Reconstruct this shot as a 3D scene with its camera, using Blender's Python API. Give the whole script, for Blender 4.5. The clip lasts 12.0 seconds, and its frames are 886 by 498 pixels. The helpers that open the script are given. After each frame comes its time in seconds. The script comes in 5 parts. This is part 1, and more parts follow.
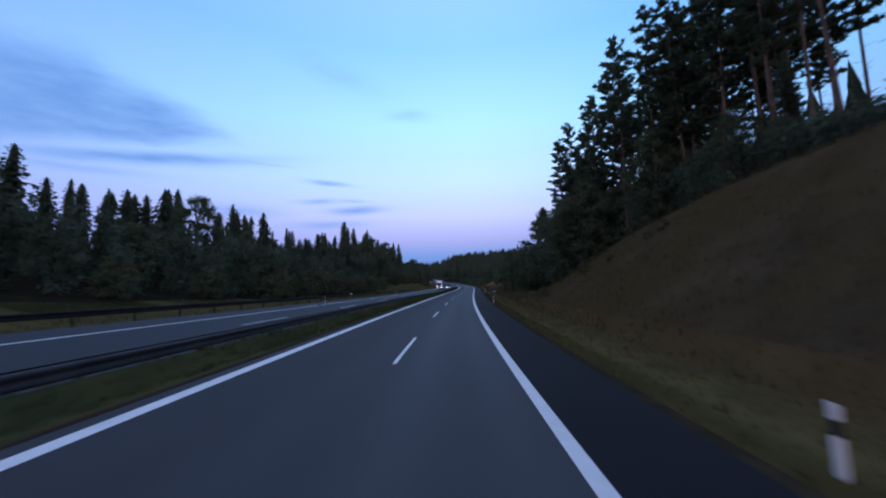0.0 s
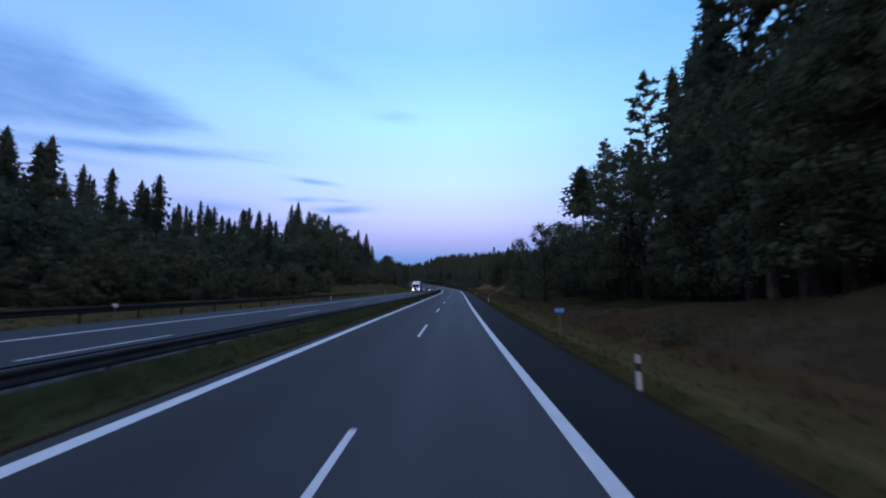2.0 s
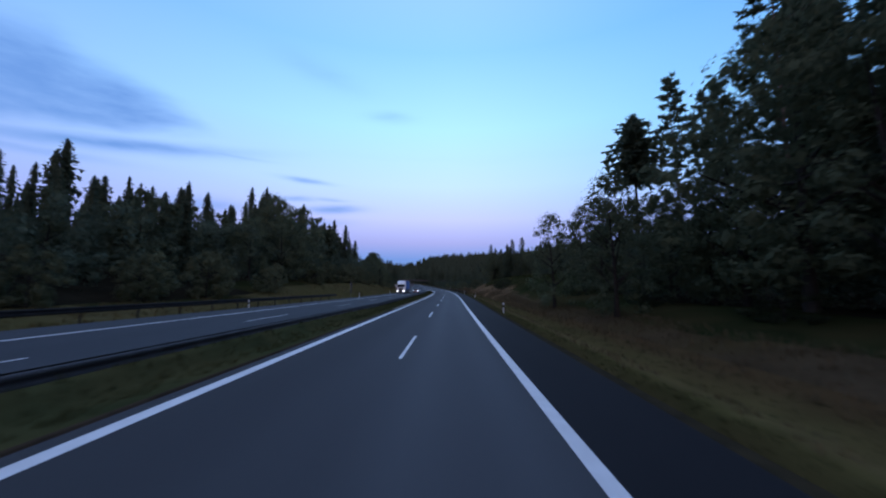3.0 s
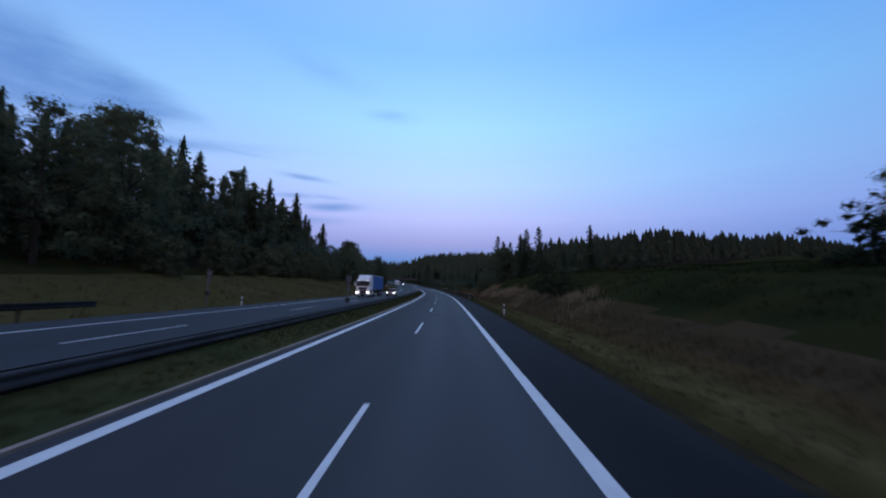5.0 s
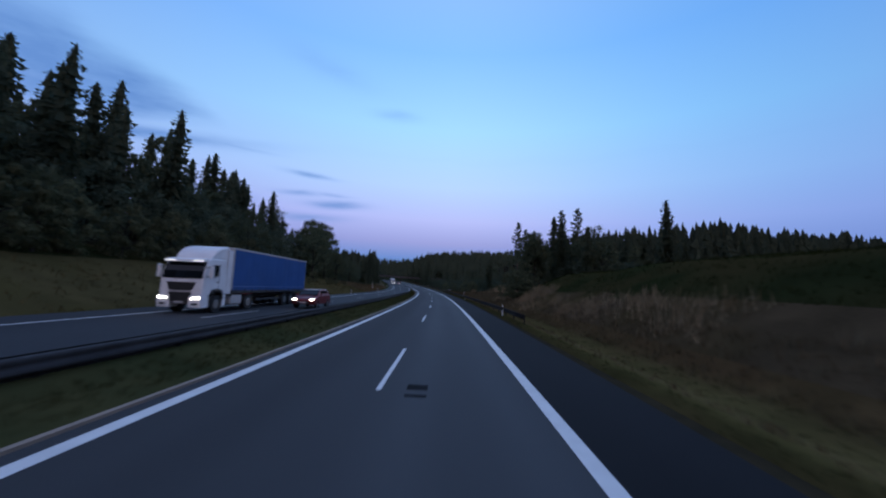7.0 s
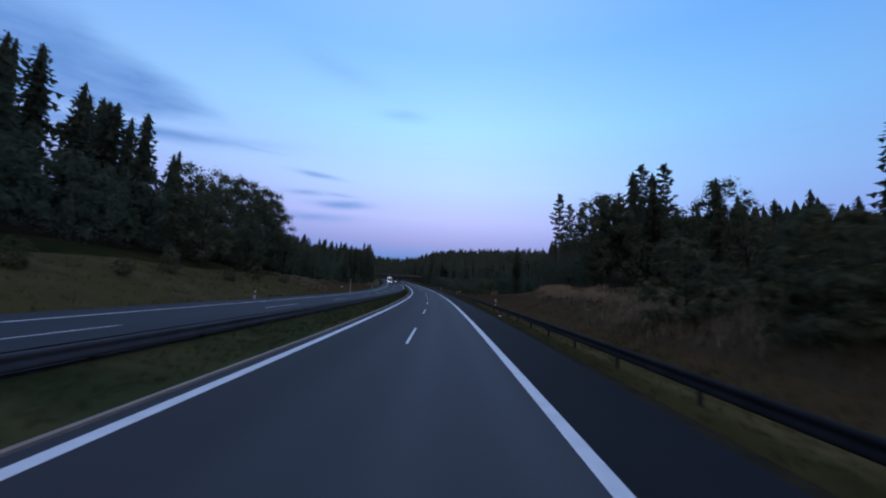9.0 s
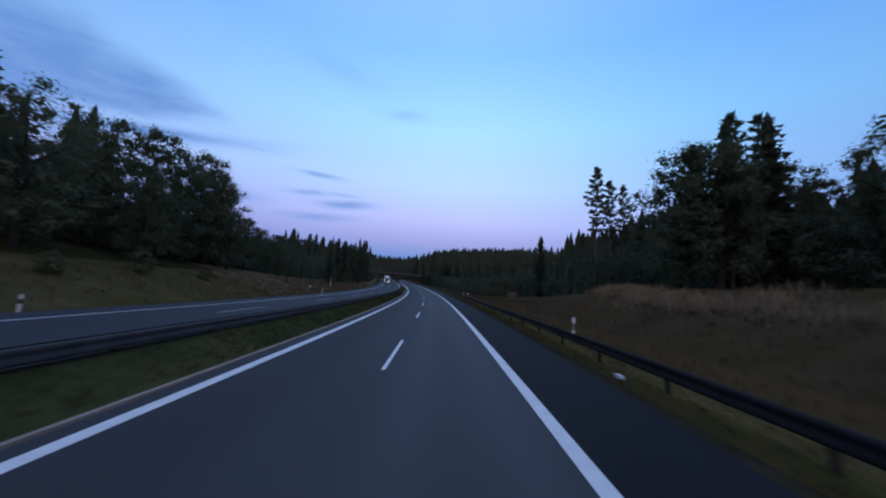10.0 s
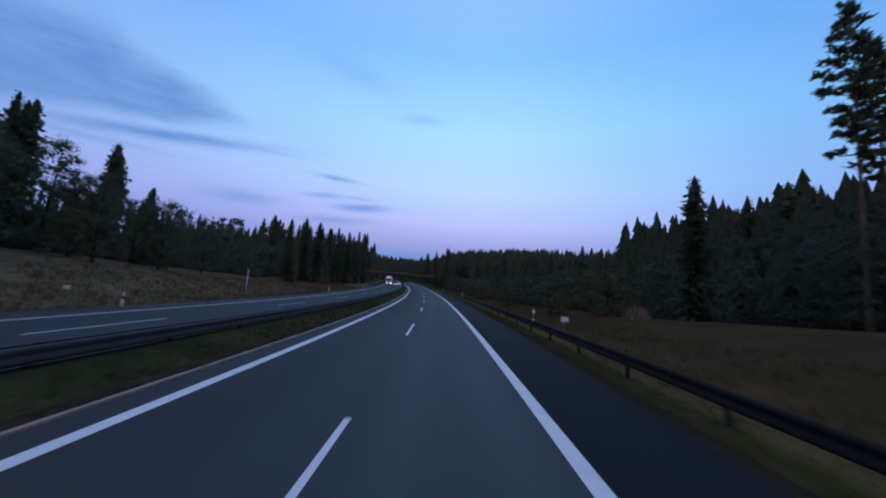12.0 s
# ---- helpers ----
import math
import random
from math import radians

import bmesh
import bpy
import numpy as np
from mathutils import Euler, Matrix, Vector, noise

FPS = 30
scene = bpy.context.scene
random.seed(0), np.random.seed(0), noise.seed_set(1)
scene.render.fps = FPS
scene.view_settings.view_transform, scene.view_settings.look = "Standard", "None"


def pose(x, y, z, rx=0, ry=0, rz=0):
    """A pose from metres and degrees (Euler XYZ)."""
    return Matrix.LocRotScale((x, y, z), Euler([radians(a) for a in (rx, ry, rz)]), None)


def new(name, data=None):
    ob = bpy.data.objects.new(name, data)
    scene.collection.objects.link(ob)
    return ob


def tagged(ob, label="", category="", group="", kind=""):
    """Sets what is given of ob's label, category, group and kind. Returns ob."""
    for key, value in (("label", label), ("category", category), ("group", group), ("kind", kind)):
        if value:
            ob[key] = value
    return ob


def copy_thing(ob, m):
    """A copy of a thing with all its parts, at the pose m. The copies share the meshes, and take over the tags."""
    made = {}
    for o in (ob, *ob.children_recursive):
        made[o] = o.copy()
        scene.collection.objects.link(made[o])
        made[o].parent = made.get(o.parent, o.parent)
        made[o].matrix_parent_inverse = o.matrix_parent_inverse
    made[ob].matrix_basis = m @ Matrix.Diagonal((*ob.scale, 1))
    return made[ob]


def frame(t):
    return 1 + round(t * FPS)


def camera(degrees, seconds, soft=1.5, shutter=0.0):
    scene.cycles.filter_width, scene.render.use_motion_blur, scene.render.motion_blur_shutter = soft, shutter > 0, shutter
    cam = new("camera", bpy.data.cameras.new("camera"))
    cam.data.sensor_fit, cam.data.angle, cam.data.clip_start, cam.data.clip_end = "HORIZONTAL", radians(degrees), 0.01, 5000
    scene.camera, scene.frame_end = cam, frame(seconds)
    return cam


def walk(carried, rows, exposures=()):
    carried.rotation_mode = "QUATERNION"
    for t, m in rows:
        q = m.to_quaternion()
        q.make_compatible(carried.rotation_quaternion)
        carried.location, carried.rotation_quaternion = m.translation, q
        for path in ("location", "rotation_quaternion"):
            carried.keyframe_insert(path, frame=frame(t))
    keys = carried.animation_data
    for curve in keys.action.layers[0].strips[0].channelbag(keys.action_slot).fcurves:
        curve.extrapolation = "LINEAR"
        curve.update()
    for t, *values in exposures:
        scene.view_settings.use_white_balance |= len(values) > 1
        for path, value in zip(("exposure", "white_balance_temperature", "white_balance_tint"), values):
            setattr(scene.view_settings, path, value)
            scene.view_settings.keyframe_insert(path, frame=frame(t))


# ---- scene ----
# Camera in a lorry's cab on a motorway at dusk, going 23.5 m/s.
cam = camera(98.91, 12.0, soft=2.1, shutter=0.28)
# seconds, x, y, z, yaw, pitch, roll
PATH = [
    (0.0, 1.902, 0.015, 2.302, 1.550, 6.190, 1.838),
    (0.5, 1.835, 11.899, 2.396, 0.839, 6.371, 1.353),
    (1.0, 1.928, 23.751, 2.511, 0.201, 6.436, 0.960),
    (1.5, 2.158, 35.557, 2.645, -0.436, 6.547, 0.646),
    (2.0, 2.476, 47.332, 2.796, -1.051, 6.559, 0.344),
    (2.5, 2.932, 59.094, 2.959, -1.615, 6.611, 0.148),
    (3.0, 3.470, 70.840, 3.134, -2.173, 6.681, -0.127),
    (3.5, 4.070, 82.566, 3.318, -2.539, 6.700, -0.420),
    (4.0, 4.712, 94.284, 3.510, -2.744, 6.698, -0.741),
    (4.5, 5.380, 106.005, 3.709, -2.823, 6.707, -1.101),
    (5.0, 6.057, 117.739, 3.914, -2.806, 6.758, -1.512),
    (5.5, 6.725, 129.476, 4.122, -2.729, 6.882, -1.982),
    (6.0, 7.378, 141.201, 4.333, -2.748, 6.836, -2.543),
    (6.5, 8.052, 152.908, 4.544, -2.662, 6.883, -2.846),
    (7.0, 8.664, 164.611, 4.751, -2.421, 6.814, -2.902),
    (7.5, 9.208, 176.319, 4.959, -2.184, 6.773, -2.999),
    (8.0, 9.692, 188.028, 5.168, -1.957, 6.756, -3.119),
    (8.5, 10.124, 199.719, 5.377, -1.748, 6.761, -3.237),
    (9.0, 10.511, 211.372, 5.587, -1.561, 6.784, -3.327),
    (9.5, 10.868, 222.972, 5.800, -1.405, 6.822, -3.354),
    (10.0, 11.165, 234.530, 6.015, -1.159, 6.786, -3.496),
    (10.5, 11.361, 246.080, 6.235, -0.713, 6.790, -3.641),
    (11.0, 11.449, 257.630, 6.462, -0.146, 6.906, -3.794),
    (11.5, 11.416, 269.140, 6.698, 0.434, 6.958, -3.997),
    (12.0, 11.266, 280.577, 6.945, 0.960, 7.175, -4.189),
]
walk(cam, [(t, pose(x, y, z, 90 + pitch, roll, yaw)) for t, x, y, z, yaw, pitch, roll in PATH],
     exposures=((0.0, 0.22, 6600, 10), (3.0, 0.19, 6600, 10), (5.0, -0.06, 6600, 10), (7.0, -0.11, 6600, 10), (9.5, -0.02, 6600, 10), (12.0, -0.08, 6600, 10)))

# ---- alignment of the road: curvature, grade change and crossfall along its stations ----
ST = np.arange(-40, 721, 40.0)
KAPPA = np.array([-1.898, -1.302, -0.705, -0.319, -0.050, 0.342, 0.564, 0.600, 0.770, 0.829, 0.720, 0.581, 0.444, 0.308, 0.171, 0.034, -0.103, -0.240, -0.377, -0.514]) * 1e-3
BEND = np.array([2.186, 1.768, 1.194, 0.605, 0.271, 0.072, 0.069, 0.417, 1.197, 1.550, 1.337, 0.952, 0.591, 0.310, 0.119, 0.004, -0.054, -0.078, -0.083, -0.083]) * 1e-4
FALL_S, FALL = [0, 150, 300], [-0.0800, 0.0004, 0.0271]
OPP_S, OPP_Z, OPP_D = [0, 80, 160, 240, 320, 400], [0.514, 0.300, 0.324, 0.348, 0.178, 0.203], [-10.807, -10.789, -10.747, -10.648, -10.598, -10.604]
HEAD0, GRADE0, DASH0 = 0.00804, 0.00548, 12.05
OPP_DASH0 = 22.2
LINE_L, LINE_R = -3.75, 3.74
SS = np.arange(-60, 1500, 2.0)


def _sum(a):
    return np.concatenate([[0], np.cumsum((a[1:] + a[:-1]))])


_k = np.where((SS >= -40) & (SS <= 680), np.interp(SS, ST, KAPPA), 0)
_b = np.where((SS >= -40) & (SS <= 680), np.interp(SS, ST, BEND), 0)
_i0 = int(np.argmin(abs(SS)))
TH = _sum(_k)
TH = TH - TH[_i0] + HEAD0
GR = _sum(_b)
GR = np.minimum(GR - GR[_i0] + GRADE0, 0.045)
CX, CY, CZ = _sum(-np.sin(TH)), _sum(np.cos(TH)), _sum(GR)
CX, CY, CZ = CX - CX[_i0], CY - CY[_i0], CZ - CZ[_i0]


def heading(s):
    return float(np.interp(s, SS, TH))


def road_xy(s, d):
    th = np.interp(s, SS, TH)
    return np.interp(s, SS, CX) + d * np.cos(th), np.interp(s, SS, CY) + d * np.sin(th)


def road_z(s):
    return np.interp(s, SS, CZ)


def fall(s):
    return np.interp(s, FALL_S, FALL)


def own_z(s, d):
    """Height of our carriageway's surface."""
    return road_z(s) + fall(s) * d


def opp_d(s):
    return np.interp(s, OPP_S, OPP_D)


def opp_z(s, d):
    """Height of the other carriageway's surface."""
    return road_z(s) + np.interp(s, OPP_S, OPP_Z) + fall(s) * (d - opp_d(s))


# ---- sky light ----
def world_sky():
    w = bpy.data.worlds.new("dusk_sky")
    scene.world = w
    w.use_nodes = True
    nt = w.node_tree
    nt.nodes.clear()

    def nd(kind, **kw):
        n = nt.nodes.new(kind)
        for k, v in kw.items():
            if k == "op":
                n.operation = v
            elif k == "blend":
                n.data_type, n.blend_type = "RGBA", v
        return n

    def mt(op, a, b=None, c=None):
        n = nd("ShaderNodeMath", op=op)
        for i, v in enumerate((a, b, c)):
            if v is None:
                continue
            if isinstance(v, (int, float)):
                n.inputs[i].default_value = v
            else:
                nt.links.new(v, n.inputs[i])
        return n.outputs[0]

    def mix(f, a, b):
        n = nd("ShaderNodeMix", blend="MIX")
        for i, v in ((0, f), (6, a), (7, b)):
            if isinstance(v, tuple):
                n.inputs[i].default_value = (*v, 1)
            elif isinstance(v, (int, float)):
                n.inputs[i].default_value = v
            else:
                nt.links.new(v, n.inputs[i])
        return n.outputs[2]

    tc = nd("ShaderNodeTexCoord")
    sep = nd("ShaderNodeSeparateXYZ")
    nt.links.new(tc.outputs["Generated"], sep.inputs[0])
    el = mt("MULTIPLY", mt("ARCSINE", sep.outputs[2]), 57.29578)
    az = mt("MULTIPLY", mt("ARCTAN2", sep.outputs[0], sep.outputs[1]), 57.29578)
    ramp = nd("ShaderNodeValToRGB")
    nt.links.new(mt("DIVIDE", el, 60.0), ramp.inputs[0])
    stops = SKY_STOPS
    cr = ramp.color_ramp
    while len(cr.elements) < len(stops):
        cr.elements.new(0.5)
    for e, (deg, col) in zip(cr.elements, stops):
        e.position, e.color = deg / 60.0, (*col, 1)
    col = ramp.outputs[0]
    # the sky is darker and bluer away from the glow ahead
    side = mt("MINIMUM", mt("MULTIPLY", mt("ABSOLUTE", mt("SUBTRACT", az, 3.0)), 1 / 60.0), 1.0)
    side = mt("POWER", side, 1.5)
    col = mix(side, col, mix(0.65, col, SKY_SIDE))
    # less rose and more blue to the right of the glow
    tint = nd("ShaderNodeMix", blend="MULTIPLY")
    far_r = nd("ShaderNodeMapRange")
    far_r.interpolation_type = "SMOOTHSTEP"
    far_r.inputs["From Min"].default_value, far_r.inputs["From Max"].default_value = 4.0, 52.0
    nt.links.new(az, far_r.inputs[0])
    nt.links.new(far_r.outputs[0], tint.inputs[0])
    nt.links.new(col, tint.inputs[6])
    tint.inputs[7].default_value = (0.74, 0.91, 0.96, 1)
    col = tint.outputs[2]
    # afterglow of the sunset, behind the camera
    back = mt("ADD", mt("MULTIPLY", mt("COSINE", mt("DIVIDE", mt("SUBTRACT", az, 185.0), 57.29578)), 0.5), 0.5)
    back = mt("MULTIPLY", mt("POWER", back, 1.8), mt("POWER", 2.71828, mt("MULTIPLY", mt("ABSOLUTE", el), -1 / 34.0)))
    col = mix(mt("MINIMUM", back, 1.0), col, GLOW)
    # a long grey wedge of cloud and thin streaks, low on one side
    def puff(sa, se, shear, detail):
        n = nd("ShaderNodeTexNoise")
        c = nd("ShaderNodeCombineXYZ")
        nt.links.new(mt("MULTIPLY", az, sa), c.inputs[0])
        nt.links.new(mt("SUBTRACT", mt("MULTIPLY", el, se), mt("MULTIPLY", az, shear)), c.inputs[1])
        nt.links.new(c.outputs[0], n.inputs["Vector"])
        n.inputs["Scale"].default_value = 1.0
        n.inputs["Detail"].default_value = detail
        n.inputs["Roughness"].default_value = 0.55
        return n.outputs["Fac"]

    def curve(pts):
        r = nd("ShaderNodeValToRGB")
        nt.links.new(mt("DIVIDE", mt("ADD", az, 80.0), 60.0), r.inputs[0])
        el_ = r.color_ramp.elements
        while len(el_) < len(pts):
            el_.new(0.5)
        for e, (a, v) in zip(el_, pts):
            e.position, e.color = (a + 80) / 60.0, (v / 40, v / 40, v / 40, 1)
        return mt("MULTIPLY", r.outputs[0], 40.0)

    def soft(x, w):
        n = nd("ShaderNodeMapRange")
        n.interpolation_type = "SMOOTHSTEP"
        n.inputs["From Min"].default_value, n.inputs["From Max"].default_value = -w, w
        nt.links.new(x, n.inputs[0])
        return n.outputs[0]

    broad, fine_n = puff(0.10, 0.30, 0.02, 3.0), puff(0.22, 0.85, 0.04, 4.0)
    wob = mt("MULTIPLY_ADD", broad, 3.0, -1.5)
    ew = mt("ADD", el, wob)
    wedge = mt("MULTIPLY", soft(mt("SUBTRACT", curve(CLOUD_TOP), ew), 2.3), soft(mt("SUBTRACT", ew, curve(CLOUD_FOOT)), 1.5))
    total = mt("MULTIPLY", wedge, 0.84)
    for a0, e0, wa, we, tilt, amt in CLOUDS:
        da = mt("SUBTRACT", az, a0)
        u = mt("DIVIDE", da, wa)
        v = mt("DIVIDE", mt("SUBTRACT", mt("SUBTRACT", mt("MULTIPLY_ADD", wob, 0.3, el), e0), mt("MULTIPLY", da, tilt)), we)
        r2 = mt("ADD", mt("MULTIPLY", u, u), mt("MULTIPLY", v, v))
        m = mt("MULTIPLY", mt("POWER", 2.71828, mt("MULTIPLY", r2, -1.0)), amt)
        total = mt("MAXIMUM", total, m)
    dens = mt("MULTIPLY", total, mt("ADD", mt("MULTIPLY", fine_n, 0.9), 0.5))
    dens = mt("MINIMUM", mt("MAXIMUM", dens, 0.0), 0.9)
    col = mix(dens, col, CLOUD_COL)
    bg = nd("ShaderNodeBackground")
    bg.inputs[1].default_value = SKY_STRENGTH
    nt.links.new(col, bg.inputs[0])
    out = nd("ShaderNodeOutputWorld")
    nt.links.new(bg.outputs[0], out.inputs[0])


SKY_STRENGTH = 1.0
SKY_STOPS = [(0, (0.12, 0.19, 0.42)), (5, (0.165, 0.30, 0.70)), (7.5, (0.36, 0.40, 0.81)), (11, (0.52, 0.59, 1.07)),
             (16, (0.52, 0.75, 1.20)), (24, (0.42, 0.80, 1.26)), (34, (0.27, 0.61, 1.22)), (58, (0.36, 0.52, 0.90))]
GLOW = (1.42, 1.0, 0.92)
SKY_SIDE = (0.09, 0.25, 0.74)
CLOUD_COL = (0.128, 0.29, 0.70)
# azimuth and elevation of the wedge's upper and lower edge
CLOUD_TOP = [(-80, 28), (-62, 26), (-54, 25.2), (-46, 25.8), (-39, 23.6), (-32, 20.9), (-29, 18.5)]
CLOUD_FOOT = [(-80, 14), (-52, 16.3), (-46, 17.6), (-40, 18.7), (-33, 20.3), (-29, 20.6)]
# azimuth, elevation, half width, half height, tilt, amount (degrees)
CLOUDS = [(-40, 16.7, 12, 0.8, 0.12, 0.85), (-29, 17.9, 5, 0.3, 0.0, 0.45), (-47, 14.5, 7, 0.45, 0.03, 0.4), (-18.3, 15.8, 3.0, 0.32, -0.05, 0.7),
          (-14.3, 12.1, 3.8, 0.5, 0.05, 0.8), (-19.5, 13.2, 3.0, 0.36, 0.05, 0.5), (-15, 13.4, 2.6, 0.26, -0.03, 0.4), (-30.5, 11.2, 5.0, 0.9, 0.02, 0.55),
          (-18, 10.0, 5, 0.55, 0.05, 0.55), (-6.3, 25.5, 3.2, 0.7, 0.0, 0.28), (-17, 30.2, 6, 1.5, -0.2, 0.2)]
world_sky()


# ---- materials ----
def material(name, base, dark=None, rough=0.8, scale=6.0, fine=60.0, bump=0.15, metal=0.0, spec=0.5, vary=0.0, patch=None, emit=None, stretch=(1, 1, 1), thin=0.0):
    """A surface of two tones mixed by coarse and fine noise, with relief; vary: difference from piece to piece; thin: light let through."""
    m = bpy.data.materials.new(name)
    m.use_nodes = True
    nt = m.node_tree
    b = nt.nodes["Principled BSDF"]
    b.inputs["Roughness"].default_value = rough
    b.inputs["Metallic"].default_value = metal
    b.inputs["Specular IOR Level"].default_value = spec
    dark = dark or tuple(c * 0.6 for c in base)
    tc = nt.nodes.new("ShaderNodeTexCoord")
    mp = nt.nodes.new("ShaderNodeMapping")
    mp.inputs["Scale"].default_value = stretch
    geo = nt.nodes.new("ShaderNodeNewGeometry")
    nt.links.new(geo.outputs["Position"], mp.inputs[0])
    coarse, small = nt.nodes.new("ShaderNodeTexNoise"), nt.nodes.new("ShaderNodeTexNoise")
    for n, sc, dt in ((coarse, scale, 4), (small, fine, 3)):
        n.inputs["Scale"].default_value, n.inputs["Detail"].default_value = sc, dt
        nt.links.new(mp.outputs[0], n.inputs["Vector"])
    add = nt.nodes.new("ShaderNodeMath")
    add.operation = "MULTIPLY_ADD"
    nt.links.new(small.outputs["Fac"], add.inputs[0])
    add.inputs[1].default_value = 0.6
    nt.links.new(coarse.outputs["Fac"], add.inputs[2])
    rm = nt.nodes.new("ShaderNodeMapRange")
    rm.inputs["From Min"].default_value, rm.inputs["From Max"].default_value = 0.55, 1.05
    nt.links.new(add.outputs[0], rm.inputs[0])
    mix = nt.nodes.new("ShaderNodeMix")
    mix.data_type = "RGBA"
    mix.inputs[6].default_value, mix.inputs[7].default_value = (*dark, 1), (*base, 1)
    nt.links.new(rm.outputs[0], mix.inputs[0])
    col = mix.outputs[2]
    if patch:
        pn = nt.nodes.new("ShaderNodeTexNoise")
        pn.inputs["Scale"].default_value, pn.inputs["Detail"].default_value = patch[1], 3
        nt.links.new(mp.outputs[0], pn.inputs["Vector"])
        pr = nt.nodes.new("ShaderNodeMapRange")
        pr.inputs["From Min"].default_value, pr.inputs["From Max"].default_value = 0.42, 0.62
        nt.links.new(pn.outputs["Fac"], pr.inputs[0])
        m2 = nt.nodes.new("ShaderNodeMix")
        m2.data_type = "RGBA"
        nt.links.new(pr.outputs[0], m2.inputs[0])
        nt.links.new(col, m2.inputs[6])
        m2.inputs[7].default_value = (*patch[0], 1)
        col = m2.outputs[2]
    if vary:
        oi = nt.nodes.new("ShaderNodeObjectInfo")
        hsv = nt.nodes.new("ShaderNodeHueSaturation")
        r2 = nt.nodes.new("ShaderNodeMapRange")
        r2.inputs["To Min"].default_value, r2.inputs["To Max"].default_value = 1 - vary, 1 + vary
        nt.links.new(oi.outputs["Random"], r2.inputs[0])
        nt.links.new(r2.outputs[0], hsv.inputs["Value"])
        nt.links.new(col, hsv.inputs["Color"])
        col = hsv.outputs[0]
    nt.links.new(col, b.inputs["Base Color"])
    if bump:
        bp = nt.nodes.new("ShaderNodeBump")
        bp.inputs["Strength"].default_value, bp.inputs["Distance"].default_value = bump, 0.02
        nt.links.new(small.outputs["Fac"], bp.inputs["Height"])
        nt.links.new(bp.outputs[0], b.inputs["Normal"])
    if emit:
        b.inputs["Emission Color"].default_value = (*emit[0], 1)
        b.inputs["Emission Strength"].default_value = emit[1]
    if thin:
        tr = nt.nodes.new("ShaderNodeBsdfTranslucent")
        nt.links.new(col, tr.inputs["Color"])
        ms = nt.nodes.new("ShaderNodeMixShader")
        ms.inputs[0].default_value = thin
        nt.links.new(b.outputs[0], ms.inputs[1])
        nt.links.new(tr.outputs[0], ms.inputs[2])
        nt.links.new(ms.outputs[0], nt.nodes["Material Output"].inputs["Surface"])
    return m


def glass_dark(name, tint=(0.006, 0.008, 0.01)):
    m = bpy.data.materials.new(name)
    m.use_nodes = True
    b = m.node_tree.nodes["Principled BSDF"]
    b.inputs["Base Color"].default_value = (*tint, 1)
    b.inputs["Roughness"].default_value = 0.06
    b.inputs["Specular IOR Level"].default_value = 0.25
    return m


ASPHALT = material("asphalt", (0.055, 0.0582, 0.0615), (0.041, 0.0437, 0.046), 0.85, 0.35, 90, 0.25, spec=0.35, stretch=(1, 0.12, 1))
ASPHALT_NEW = material("asphalt_new", (0.0165, 0.017, 0.0188), (0.0107, 0.0111, 0.0122), 0.92, 0.5, 90, 0.3, spec=0.15, stretch=(1, 0.15, 1))
ASPHALT_OPP = material("asphalt_opposite", (0.038, 0.041, 0.045), (0.026, 0.028, 0.031), 0.85, 0.4, 90, 0.25, spec=0.25, stretch=(1, 0.12, 1))
PAINT = material("road_paint", (0.77, 0.76, 0.73), (0.62, 0.61, 0.585), 0.6, 2.5, 40, 0.2)
GRASS = material("verge_grass", (1.25, 1.2, 1.15), (0.62, 0.64, 0.6), 0.95, 0.5, 14, 0.5, spec=0.0, patch=((1.0, 0.92, 0.9), 0.3))
BANK = material("dry_bank", (0.086, 0.059, 0.032), (0.041, 0.030, 0.0165), 0.95, 0.4, 10, 0.5, spec=0.0, patch=((0.058, 0.042, 0.018), 0.13))
OLIVE = material("olive_bank", (0.100, 0.080, 0.034), (0.052, 0.044, 0.019), 0.95, 0.4, 10, 0.5, spec=0.0, patch=((0.070, 0.060, 0.023), 0.12))
STRAW = material("straw_bank", (0.1800, 0.1333, 0.0800), (0.1050, 0.0806, 0.0480), 0.95, 0.3, 8, 0.5, spec=0.0, patch=((0.095, 0.08, 0.042), 0.1))
MEADOW = material("meadow", (0.0286, 0.033, 0.0121), (0.0143, 0.0176, 0.0066), 0.95, 0.3, 10, 0.5, spec=0.0, patch=((0.040, 0.033, 0.013), 0.12))
MEDIAN = material("median_turf", (0.055, 0.062, 0.026), (0.028, 0.033, 0.014), 0.95, 0.5, 14, 0.5, spec=0.0, patch=((0.062, 0.058, 0.024), 0.3))
EARTH = material("bare_earth", (0.062, 0.045, 0.030), (0.034, 0.025, 0.017), 0.95, 1.2, 25, 0.5, spec=0.0)
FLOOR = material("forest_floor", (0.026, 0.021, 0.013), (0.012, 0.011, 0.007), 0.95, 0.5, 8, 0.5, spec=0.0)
SOIL = material("gravel_edge", (0.052, 0.042, 0.024), (0.026, 0.023, 0.015), 0.95, 1.5, 30, 0.5, spec=0.0)
KERB = material("kerb_concrete", (0.33, 0.255, 0.195), (0.22, 0.17, 0.13), 0.85, 1.2, 30, 0.2)
CONCRETE = material("concrete", (0.17, 0.145, 0.125), (0.11, 0.095, 0.085), 0.85, 1.2, 30, 0.2)
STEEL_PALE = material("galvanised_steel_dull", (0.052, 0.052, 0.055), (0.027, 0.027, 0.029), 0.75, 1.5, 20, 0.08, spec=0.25)
